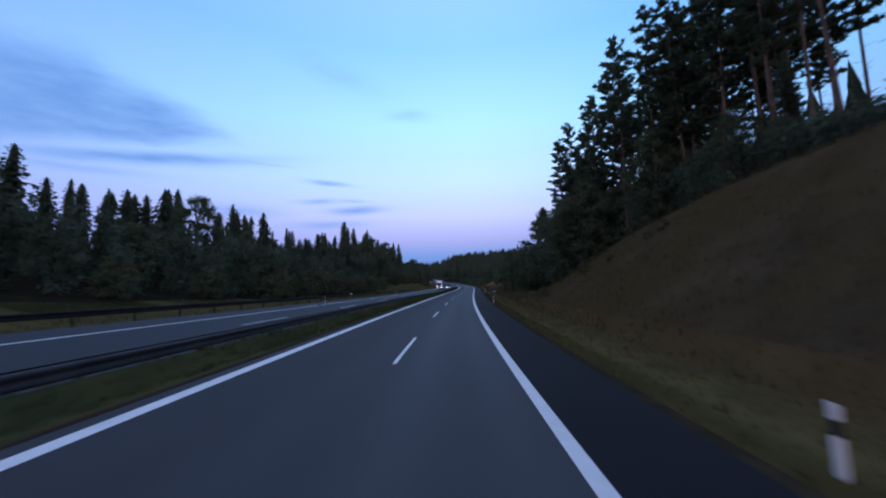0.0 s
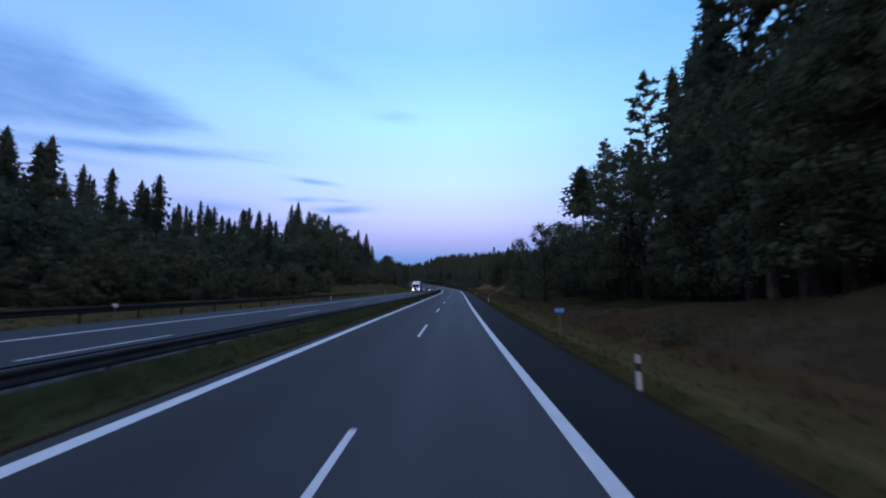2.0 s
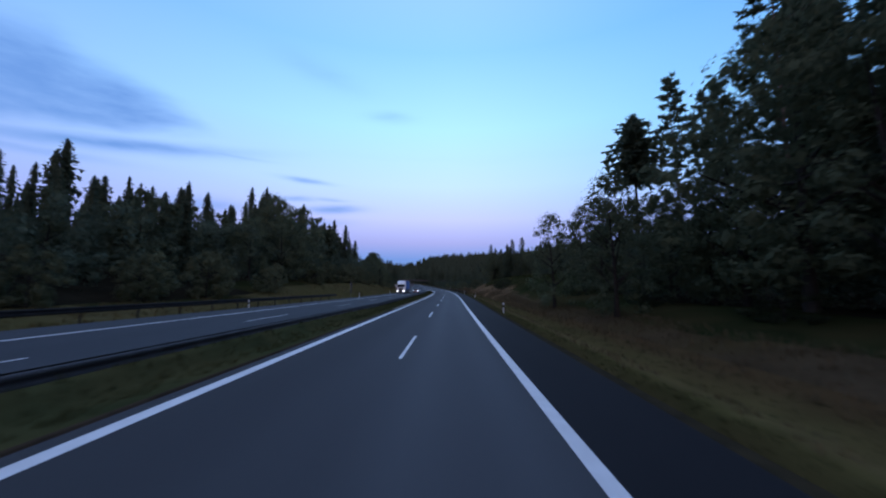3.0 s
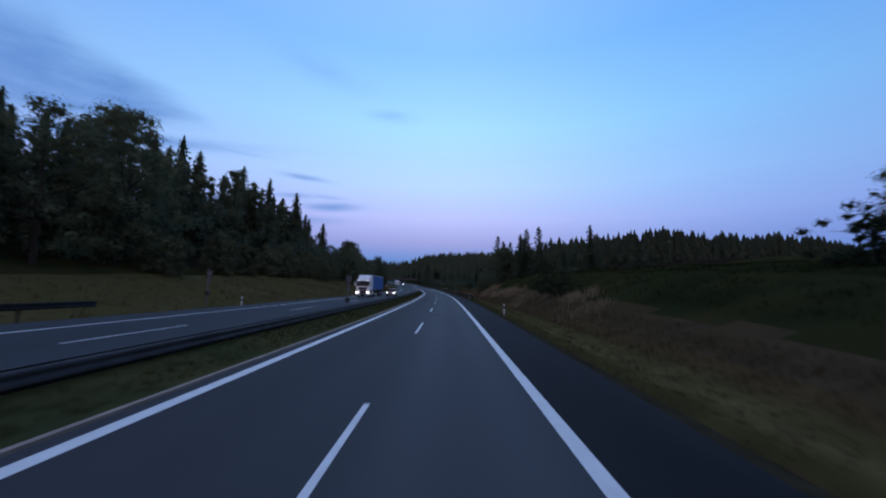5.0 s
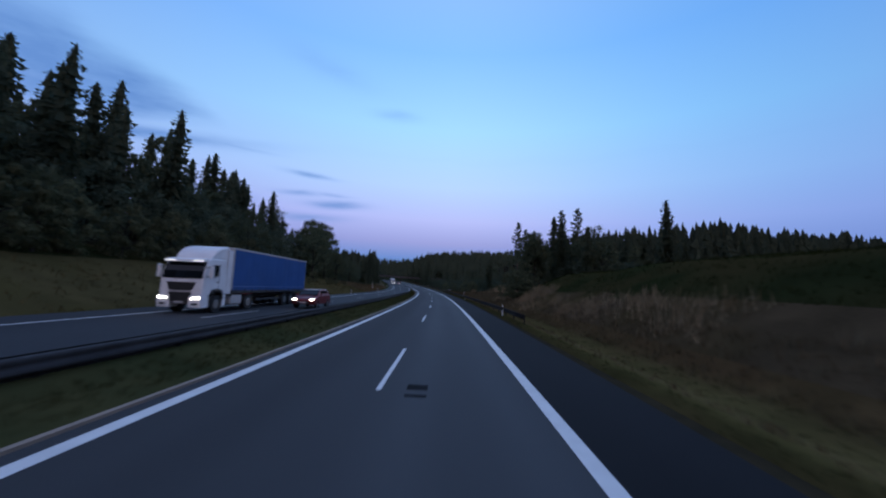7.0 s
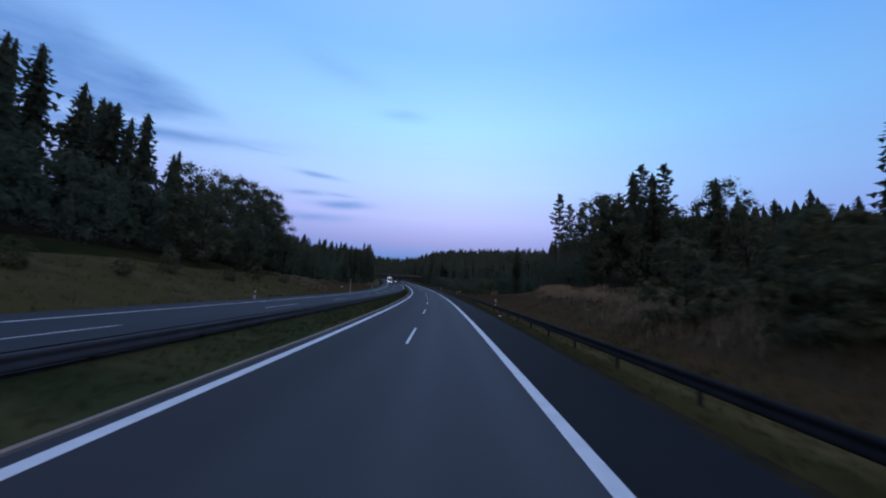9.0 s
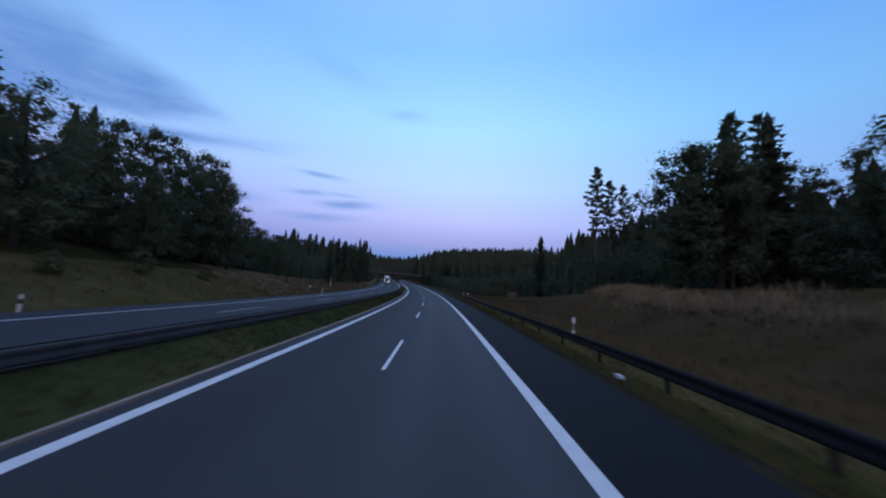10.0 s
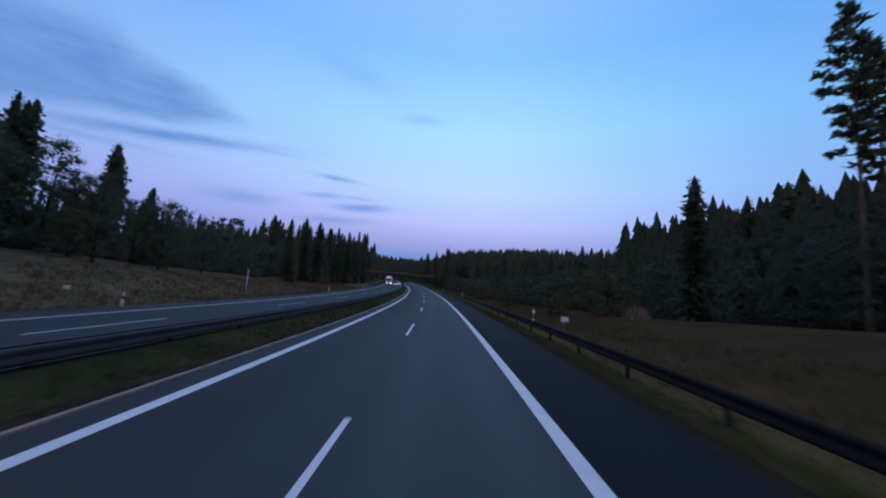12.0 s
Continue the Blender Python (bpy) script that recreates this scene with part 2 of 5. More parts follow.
# even near-black tone for the shoulder rails, all rail posts, brackets and bridge railing
STEEL = material("steel_near_black", (0.026, 0.025, 0.025), (0.013, 0.013, 0.013), 0.9, 1.5, 20, 0.08, metal=0.0, spec=0.12)
POST_WHITE = material("white_plastic", (0.68, 0.68, 0.66), (0.5, 0.5, 0.48), 0.5, 5, 40, 0.05)
TRIM_GREY = material("grey_plastic", (0.22, 0.22, 0.22), (0.15, 0.15, 0.15), 0.5, 5, 40, 0.05)
BLACK = material("black_plastic", (0.02, 0.02, 0.02), (0.012, 0.012, 0.012), 0.5, 5, 40, 0.05)
ORANGE = material("reflector_orange", (0.06, 0.035, 0.025), None, 0.3, 5, 40, 0)
BARK_PINE = material("pine_bark", (0.17, 0.12, 0.092), (0.07, 0.055, 0.045), 0.95, 1.2, 14, 0.6, spec=0.0)
BARK = material("bark", (0.042, 0.037, 0.031), (0.022, 0.02, 0.017), 0.95, 2, 14, 0.6, spec=0.0)
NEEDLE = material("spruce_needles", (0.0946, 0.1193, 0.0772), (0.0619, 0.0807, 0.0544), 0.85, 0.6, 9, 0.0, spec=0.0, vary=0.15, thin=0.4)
NEEDLE_PINE = material("pine_needles", (0.1019, 0.1264, 0.0772), (0.0619, 0.0825, 0.0509), 0.85, 0.6, 9, 0.0, spec=0.0, vary=0.15, thin=0.4)
LEAF = material("leaves", (0.1056, 0.1246, 0.0702), (0.0746, 0.0895, 0.0509), 0.85, 0.6, 8, 0.0, spec=0.0, vary=0.15, thin=0.4)
LEAF_MID = material("thicket_leaves", (0.0899, 0.0989, 0.0529), (0.0635, 0.0713, 0.0391), 0.85, 0.6, 8, 0.0, spec=0.0, vary=0.15, thin=0.4)
LEAF_DARK = material("dark_thicket_leaves", (0.046, 0.056, 0.031), (0.030, 0.038, 0.021), 0.85, 0.6, 8, 0.0, spec=0.0, vary=0.15, thin=0.4)
LEAF_BUSH = material("bush_leaves", (0.1260, 0.1357, 0.0736), (0.0900, 0.0989, 0.0540), 0.85, 0.6, 8, 0.0, spec=0.0, vary=0.15, thin=0.4)
DRY = material("dry_grass", (0.1260, 0.0988, 0.0551), (0.0660, 0.0520, 0.0290), 0.95, 0.6, 6, 0.0, spec=0.0, vary=0.1)
PALE_GRASS = material("pale_dry_grass", (0.3000, 0.2313, 0.1365), (0.1680, 0.1313, 0.0780), 0.95, 0.6, 6, 0.0, spec=0.0)
OLIVE_BLADE = material("olive_blades", (0.105, 0.086, 0.037), (0.058, 0.048, 0.021), 0.95, 0.5, 5, 0.0, spec=0.0)
MEADOW_BLADE = material("meadow_blades", (0.026, 0.033, 0.010), (0.014, 0.018, 0.006), 0.95, 0.6, 6, 0.0, spec=0.0)
GREEN_GRASS = material("grass_blades", (0.052, 0.057, 0.023), (0.032, 0.036, 0.015), 0.9, 0.5, 5, 0.0, spec=0.0)


def tracks_and_vignette(m, centres):
    """Paler, smoother bands where wheels have polished the asphalt, plus painted vignetting; the mesh carries its
    offsets as the attribute across.
    """
    nt = m.node_tree
    bs = nt.nodes["Principled BSDF"]
    at = nt.nodes.new("ShaderNodeAttribute")
    at.attribute_name = "across"
    total = None
    for c, w, amt in centres:
        su, dv, sq, ex, ml = (nt.nodes.new("ShaderNodeMath") for _ in range(5))
        for n, op in ((su, "SUBTRACT"), (dv, "DIVIDE"), (sq, "MULTIPLY"), (ex, "POWER"), (ml, "MULTIPLY")):
            n.operation = op
        nt.links.new(at.outputs["Fac"], su.inputs[0])
        su.inputs[1].default_value = c
        nt.links.new(su.outputs[0], dv.inputs[0])
        dv.inputs[1].default_value = w
        nt.links.new(dv.outputs[0], sq.inputs[0])
        nt.links.new(dv.outputs[0], sq.inputs[1])
        ex.inputs[0].default_value = 0.3679
        nt.links.new(sq.outputs[0], ex.inputs[1])
        nt.links.new(ex.outputs[0], ml.inputs[0])
        ml.inputs[1].default_value = amt
        if total is None:
            total = ml.outputs[0]
        else:
            ad = nt.nodes.new("ShaderNodeMath")
            nt.links.new(total, ad.inputs[0])
            nt.links.new(ml.outputs[0], ad.inputs[1])
            total = ad.outputs[0]
    src = bs.inputs["Base Color"].links[0].from_socket
    hsv = nt.nodes.new("ShaderNodeHueSaturation")
    up = nt.nodes.new("ShaderNodeMath")
    nt.links.new(total, up.inputs[0])
    up.inputs[1].default_value = 0.9
    nt.links.new(up.outputs[0], hsv.inputs["Value"])
    nt.links.new(src, hsv.inputs["Color"])
    nt.links.new(hsv.outputs[0], bs.inputs["Base Color"])
    rg = nt.nodes.new("ShaderNodeMath")
    rg.operation = "MULTIPLY_ADD"
    nt.links.new(total, rg.inputs[0])
    rg.inputs[1].default_value, rg.inputs[2].default_value = -0.35, 0.87
    nt.links.new(rg.outputs[0], bs.inputs["Roughness"])


def verge_bands(m):
    """Mown bands of the verge by the offset from the road: bare edge, short grass, a pale ridge, rough grass."""
    nt = m.node_tree
    bs = nt.nodes["Principled BSDF"]
    at = nt.nodes.new("ShaderNodeAttribute")
    at.attribute_name = "across"
    geo = nt.nodes.new("ShaderNodeNewGeometry")
    n = nt.nodes.new("ShaderNodeTexNoise")
    n.inputs["Scale"].default_value, n.inputs["Detail"].default_value = 0.7, 3
    nt.links.new(geo.outputs["Position"], n.inputs["Vector"])
    wob, pos = nt.nodes.new("ShaderNodeMath"), nt.nodes.new("ShaderNodeMapRange")
    wob.operation = "MULTIPLY_ADD"
    nt.links.new(n.outputs["Fac"], wob.inputs[0])
    wob.inputs[1].default_value = 0.9
    nt.links.new(at.outputs["Fac"], wob.inputs[2])
    pos.inputs["From Min"].default_value, pos.inputs["From Max"].default_value = 6.45, 11.45
    nt.links.new(wob.outputs[0], pos.inputs[0])
    ramp = nt.nodes.new("ShaderNodeValToRGB")
    el = ramp.color_ramp.elements
    while len(el) < len(BANDS):
        el.new(0.5)
    for e, (d, c) in zip(el, BANDS):
        e.position, e.color = (d - 6) / 5.0, (*c, 1)
    nt.links.new(pos.outputs[0], ramp.inputs[0])
    mul = nt.nodes.new("ShaderNodeMix")
    mul.data_type, mul.blend_type = "RGBA", "MULTIPLY"
    mul.inputs[0].default_value = 1.0
    nt.links.new(ramp.outputs[0], mul.inputs[6])
    nt.links.new(bs.inputs["Base Color"].links[0].from_socket, mul.inputs[7])
    nt.links.new(mul.outputs[2], bs.inputs["Base Color"])


BANDS = [(6.0, (0.050, 0.048, 0.020)), (6.4, (0.068, 0.049, 0.022)), (6.9, (0.055, 0.047, 0.018)), (7.5, (0.084, 0.073, 0.027)), (8.1, (0.112, 0.092, 0.038)),
         (8.8, (0.090, 0.074, 0.029)), (9.6, (0.080, 0.062, 0.026)), (10.6, (0.078, 0.052, 0.024))]
verge_bands(GRASS)
# the wide terms at 1.9 and -3.0 paint lens vignetting across the lanes
tracks_and_vignette(ASPHALT, ((0.95, 0.55, 0.14), (2.9, 0.55, 0.12), (1.9, 1.6, 0.06), (-1.0, 0.55, 0.05), (-2.9, 0.55, 0.04), (-3.0, 2.2, -0.24)))


# ---- mesh helpers ----
def mesh_of(name, verts, faces, mat, smooth=False):
    me = bpy.data.meshes.new(name)
    me.from_pydata([tuple(v) for v in verts], [], [tuple(f) for f in faces])
    me.materials.append(mat)
    if smooth:
        me.polygons.foreach_set("use_smooth", [True] * len(me.polygons))
    me.update()
    return me


def part(name, bm, mat, parent, label=""):
    """One mesh object from a bmesh, under a thing or part."""
    me = bpy.data.meshes.new(name)
    bm.to_mesh(me)
    bm.free()
    me.materials.append(mat)
    ob = new(name, me)
    ob.parent = parent
    return tagged(ob, label)


def part_mesh(name, me, parent, label=""):
    ob = new(name, me)
    ob.parent = parent
    return tagged(ob, label)


def box(bm, x0, x1, y0, y1, z0, z1, bevel=0.0):
    r = bmesh.ops.create_cube(bm, size=1.0)
    for v in r["verts"]:
        v.co = Vector((x0 + (v.co.x + 0.5) * (x1 - x0), y0 + (v.co.y + 0.5) * (y1 - y0), z0 + (v.co.z + 0.5) * (z1 - z0)))
    if bevel:
        es = list({e for v in r["verts"] for e in v.link_edges})
        bmesh.ops.bevel(bm, geom=es, offset=bevel, segments=2, affect="EDGES", profile=0.6)
    return bm


def boxed(*a, bevel=0.0):
    return box(bmesh.new(), *a, bevel=bevel)


def tube(p0, p1, r0, r1, n=8):
    bm = bmesh.new()
    p0, p1 = Vector(p0), Vector(p1)
    q = (p1 - p0).to_track_quat("Z", "Y")
    ring = []
    for p, r in ((p0, r0), (p1, r1)):
        ring.append([bm.verts.new(p + q @ Vector((r * math.cos(2 * math.pi * i / n), r * math.sin(2 * math.pi * i / n), 0))) for i in range(n)])
    for i in range(n):
        bm.faces.new((ring[0][i], ring[0][(i + 1) % n], ring[1][(i + 1) % n], ring[1][i]))
    bm.faces.new(ring[0][::-1])
    bm.faces.new(ring[1])
    return bm


def sweep(profile, s0, s1, step, zf, closed=True):
    """Vertices and faces of a profile [(d, z)] carried along the road; zf(s, d) gives the base height."""
    ss = np.linspace(s0, s1, max(2, int(round((s1 - s0) / step)) + 1))
    verts, faces, n = [], [], len(profile)
    for s in ss:
        for d, z in profile:
            d = d(s) if callable(d) else d
            x, y = road_xy(s, d)
            verts.append((x, y, zf(s, d) + z))
    for i in range(len(ss) - 1):
        for j in range(n if closed else n - 1):
            a, b = i * n + j, i * n + (j + 1) % n
            faces.append((a, b, b + n, a + n))
    if closed:
        faces += [tuple(range(n))[::-1], tuple(len(verts) - n + k for k in range(n))]
    return verts, faces


def strip(name, s0, s1, step, profile, zf, mat, closed=True, smooth=False):
    v, f = sweep(profile, s0, s1, step, zf, closed)
    return new(name, mesh_of(name, v, f, mat, smooth))


# ---- terrain ----
R_S = [-60, 16, 25, 40, 53, 60, 66, 80, 110, 125, 138, 150, 180, 192, 222, 234, 250, 275, 290, 300, 320, 350, 400, 480, 700]
R_20 = [8.8, 8.5, 8.2, 7.3, 5.0, 3.2, 1.7, 1.0, 1.0, 1.8, 3.8, 4.3, 5.0, 5.4, 5.1, 3.8, 3.4, 3.3, 2.2, 1.6, 0.9, 0.2, -0.4, 0.0, 1.0]
R_28 = [11.5, 11.3, 10.9, 9.6, 6.2, 4.0, 2.0, 0.9, 0.7, 2.2, 4.6, 5.1, 6.0, 6.3, 5.9, 4.4, 3.9, 3.7, 2.4, 1.7, 0.7, 0.0, -0.5, 0.0, 2.0]
R_60 = [14.0, 13.5, 13.0, 11.0, 8.0, 6.0, 4.0, 2.0, 2.0, 3.0, 5.0, 5.6, 6.4, 6.6, 6.2, 4.8, 4.2, 4.0, 3.0, 2.4, 1.6, 1.0, 1.0, 2.0, 5.0]
L_S = [-60, 20, 60, 100, 130, 146, 190, 250, 290, 320, 360, 400, 480, 700]
L_30 = [2.4, 2.4, 1.3, 0.8, 1.1, 2.7, 3.6, 3.3, 2.6, 2.1, 0.9, 0.6, 0.6, 1.0]
L_60 = [6.0, 6.0, 5.0, 5.5, 7.5, 9.0, 11.0, 11.0, 8.5, 6.5, 4.5, 4.0, 4.0, 6.0]


def terrain(s, d):
    """Height of the ground at a station and offset."""
    sc, e = float(s), float(fall(s))
    zr = float(road_z(s))
    if d >= 0:
        edge = e * 6.4
        ks = [0, 6.3, 7.0, 8.6, 10.2, 20, 28, 60, 95, 160, 310]
        vs = [e * 0 - 0.35, edge - 0.35, edge + 0.1, edge - 0.12, edge - 0.05, *(float(np.interp(sc, R_S, r)) for r in (R_20, R_28, R_60))]
        up = float(np.interp(sc, [150, 300, 360], [4, 12, 16]))
        vs += [vs[-1] + up, vs[-1] + up + 6, vs[-1] + up + 16]
        if abs(d) < 6.3:
            return zr + e * d - 0.35
        return zr + float(np.interp(d, ks, vs))
    do = float(opp_d(s))
    zo = float(np.interp(s, OPP_S, OPP_Z))
    o = lambda dd: zo + e * (dd - do)
    if d > -4.35:
        return zr + e * d - 0.35
    if do + 4.15 > d > do - 6.6:
        return zr + o(d) - 0.35
    if d >= do + 4.15:
        ledge = float(np.interp(s, [112, 230, 290], [-4.5, -4.5, -4.95]))
        u = max(0.0, (ledge - d) / (ledge - do - 4.15))
        return zr + (e * max(d, ledge) - 0.03) * (1 - u) + (o(do + 4.15) - 0.04) * u - 0.04 * math.sin(math.pi * min(max(u, 0), 1)) + float(np.interp(s, [60, 84, 98, 120], [0.46, 0.46, 0.38, 0.06])) * math.exp(-((d + 6.14) / 0.27) ** 2)
    ks = [-400, -150, -60, -30, -19.6, do - 6.6]
    v60, v30 = float(np.interp(sc, L_S, L_60)), float(np.interp(sc, L_S, L_30))
    vs = [v60 + 22, v60 + 8, v60, v30, o(do - 6.6) - 0.45, o(do - 6.6) - 0.1]
    return zr + float(np.interp(d, ks, vs))


def place(s, d):
    """The world place of a point on the ground."""
    if abs(d) <= 90:
        x, y = road_xy(s, d)
    else:
        x, y = road_xy(s, math.copysign(90, d))
        x += d - math.copysign(90, d)
    bumps = 0.0
    if d > 10 or d < -20:
        bumps = 0.35 * noise.noise((float(x) * 0.09, float(y) * 0.09, 0)) * min(1.0, (abs(d) - (10 if d > 0 else 20)) / 6)
    far = max(0.0, float(y) - 620)
    hill = 30 * (1 - math.exp(-(far / 300) ** 2)) if far else 0.0
    return Vector((float(x), float(y), terrain(s, d) + bumps + hill))


def build_ground():
    rows = list(np.arange(-60, 640, 3.0)) + list(np.arange(640, 1500, 20.0))
    fixed_r = [0, 6.2, 6.32, 7.0, 7.8, 8.6, 9.4, 10.2, 11.2, 12, 12.8, 13.6, 14.4, 15.2, 16, 17, 18, 19, 20, 21, 22, 23.5, 25, 28, 34, 42, 52, 65, 90, 130, 200, 320, 600, 1100, 2000]
    fixed_l = [-2000, -1100, -600, -320, -200, -130, -90, -72, -60, -50, -42, -36, -30, -26, -23, -21, -19.6]
    verts, faces, across = [], [], []
    for i, s in enumerate(rows):
        do = float(opp_d(s))
        ds = fixed_l + [do - 6.62, do - 6.58, do, do + 4.13, do + 4.17, -6.4, -6.25, -6.12, -5.95, -5.75, -5.5, float(np.interp(s, [112, 230, 290], [-4.82, -4.82, -5.25])), float(np.interp(s, [112, 230, 290], [-4.5, -4.5, -4.95])), -4.37, -4.33] + fixed_r
        n = len(ds)
        verts += [place(s, d) for d in ds]
        across += ds
    # reach behind the start and past the far hill
    for k in range(n):
        v = verts[len(verts) - n + k]
        verts.append(Vector((v.x * 1.5, v.y + 2500, v.z)))
    rn = len(rows) + 1
    for i in range(rn - 1):
        for j in range(n - 1):
            a = i * n + j
            faces.append((a, a + 1, a + 1 + n, a + n))
    back = len(verts)
    for k in range(n):
        verts.append(Vector((verts[k].x, -700, verts[k].z)))
    for j in range(n - 1):
        faces.append((back + j, back + j + 1, j + 1, j))
    me = mesh_of("ground", verts, faces, GRASS, True)
    me.attributes.new("across", "FLOAT", "POINT").data.foreach_set("value", across + ds + ds)
    for extra in (BANK, MEADOW, FLOOR, OLIVE, STRAW, MEDIAN, EARTH):
        me.materials.append(extra)
    index = []
    for i in range(rn - 1):
        s = rows[min(i, len(rows) - 1)]
        wob = noise.noise((s * 0.05, 3.3, 0)) * 1.5
        for j in range(n - 1):
            flat = (ds[j] + ds[j + 1]) / 2
            d = flat + wob + 1.3 * noise.noise((s * 0.21, flat * 0.35, 7.1))
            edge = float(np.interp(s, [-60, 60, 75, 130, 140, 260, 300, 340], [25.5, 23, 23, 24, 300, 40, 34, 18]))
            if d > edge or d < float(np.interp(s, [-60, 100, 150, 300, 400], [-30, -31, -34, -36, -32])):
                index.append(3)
            elif d > 10 and d > float(np.interp(s, [60, 80, 125, 140, 225, 240, 262], [40, 14, 14, 14.5, 15.5, 24, 40])):
                index.append(2)
            elif d < float(np.interp(s, [-60, 130, 150, 290, 310], [-28, -28, -30, -31, -40])):
                index.append(2)
            elif flat < -19.4:
                index.append(5 if s > 284 + 4 * wob else 4)
            elif flat > 10.8:
                index.append(1)
            elif flat < 0:
                bare = float(np.interp(s, [112, 230, 290], [-4.8, -4.8, -5.2]))
                index.append(7 if flat > bare else 6)
            else:
                index.append(0)
    index += [0] * (len(faces) - len(index))
    me.polygons.foreach_set("material_index", index)
    g = new("ground", me)
    tagged(g, "rolling ground with mown verge, dry brown bank and dark meadow grass", "ground", kind="structure")


build_ground()


# ---- carriageways ----
def pavement(name, d0, d1, zf, mat, label, s0=-60, s1=900, cols=1):
    at = lambda d, s: float(d(s)) if callable(d) else d
    prof = [((lambda s, u=k / cols: at(d0, s) * (1 - u) + at(d1, s) * u), 0) for k in range(cols + 1)]
    v, f = sweep(prof + [(d1, -0.3), (d0, -0.3)], s0, s1, 3.0, zf)
    me = mesh_of(name, v, f, mat)
    if cols > 1:
        n = cols + 3
        rows = len(v) // n
        me.attributes.new("across", "FLOAT", "POINT").data.foreach_set("value", [p[0](s) if callable(p[0]) else p[0] for s in np.linspace(s0, s1, rows) for p in prof + [(d1, 0), (d0, 0)]])
    return tagged(new(name, me), label, "road", kind="structure")


road = pavement("road", lambda s: np.interp(s, [-60, 230, 290], [-4.2, -4.2, -4.6]), 3.9, own_z, ASPHALT, "worn grey asphalt carriageway with two lanes", cols=26)
pavement("hard_shoulder", 3.9, 6.25, own_z, ASPHALT_NEW, "newer black asphalt hard shoulder beside the lane")
road_opp = pavement("opposite_road", lambda s: opp_d(s) - 6.5, lambda s: opp_d(s) + 4.05, opp_z, ASPHALT_OPP, "grey asphalt carriageway for oncoming traffic with hard shoulder")


def line(name, d, width, zf, s0, s1, step, parent, label):
    v, f = sweep([(lambda s: (d(s) if callable(d) else d) - width / 2, 0.005), (lambda s: (d(s) if callable(d) else d) + width / 2, 0.005)], s0, s1, step, zf, False)
    return part_mesh(name, mesh_of(name, v, f, PAINT), parent, label)


line("edge_line", LINE_L + 0.02, 0.30, own_z, -60, 900, 3, road, "solid white edge line")
line("edge_line", LINE_R - 0.01, 0.29, own_z, -60, 900, 3, road, "solid white edge line")
line("edge_line", lambda s: opp_d(s) - 3.75, 0.18, opp_z, -60, 900, 3, road_opp, "solid white edge line")
line("edge_line", lambda s: opp_d(s) + 3.75, 0.22, opp_z, -60, 900, 3, road_opp, "solid white edge line")
for k in range(-4, 40):
    line("lane_dash", 0.0, 0.125, own_z, DASH0 + 18 * k, DASH0 + 18 * k + 6, 2, road, "")
    line("lane_dash", opp_d, 0.10, opp_z, OPP_DASH0 + 18 * k, OPP_DASH0 + 18 * k + 6, 2, road_opp, "")

def gutter(off):
    return lambda s: np.interp(s, [112, 230, 290, 700], [-4.28, -4.28, -4.7, -4.7]) + off


tagged(strip("gutter_edge", 112, 700, 3.0, [(gutter(-0.11), -0.2), (gutter(-0.11), 0.03), (gutter(0.0), 0.025), (gutter(0.0), -0.2)], own_z, KERB), "pale concrete edge strip beside the grass median", "kerb", kind="structure")
tagged(strip("gravel_verge", -60, 700, 3.0, [(6.2, -0.03), (6.75, -0.06), (6.75, -0.3), (6.2, -0.3)], own_z, SOIL), "brown gravel strip along the hard shoulder", "verge", kind="structure")


# ---- guardrails ----
def beam_profile(side):
    """A W-beam's section about its own line; side: the way its face looks."""
    pts = [(0.0, 0.76), (0.05, 0.745), (0.08, 0.69), (0.04, 0.62), (0.02, 0.58), (0.04, 0.54), (0.08, 0.47), (0.05, 0.415), (0.0, 0.40)]
    return [(side * a, b) for a, b in pts] + [(side * (a - 0.012), b) for a, b in pts[::-1]]


def guardrail(d, zf, s0, s1, sides, label, post_gap=4.0, steel=STEEL):
    rail = tagged(new("guardrail"), label, "guardrail")
    dd = (lambda s: d(s)) if callable(d) else (lambda s: d)
    for sd in sides:
        prof = [((lambda s, a=a: dd(s) + a + sd * 0.09), b) for a, b in beam_profile(sd)]
        v, f = sweep(prof, s0, s1, 4.0, zf)
        part_mesh("rail_beam", mesh_of("rail_beam", v, f, steel, True), rail)
    bm = bmesh.new()
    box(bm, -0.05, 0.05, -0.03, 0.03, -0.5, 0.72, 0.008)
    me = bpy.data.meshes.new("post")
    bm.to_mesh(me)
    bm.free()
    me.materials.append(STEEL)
    for s in np.arange(s0 + 0.5, min(s1, 460), post_gap):
        o = part_mesh("post", me, rail)
        px, py = road_xy(s, dd(s))
        o.matrix_basis = Matrix.LocRotScale((px, py, zf(s, dd(s))), Euler((0, 0, heading(s))), None)
    return rail


def median_z(s, d):
    """Foot of the median rail, behind the grassy hump."""
    return float(opp_z(s, d)) - 0.33 + float(np.interp(s, [55, 80, 112], [0.37, 0.2, 0.0]))


guardrail(-6.5, median_z, -40, 640, (1, -1), "dull grey double steel guardrail along the grass median", steel=STEEL_PALE)
guardrail(7.3, lambda s, d: own_z(s, 6.4) + 0.02, 192, 640, (-1,), "near-black steel guardrail beside the hard shoulder")
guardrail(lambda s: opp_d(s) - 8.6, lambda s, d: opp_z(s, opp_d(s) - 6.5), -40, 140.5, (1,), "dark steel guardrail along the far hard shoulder")


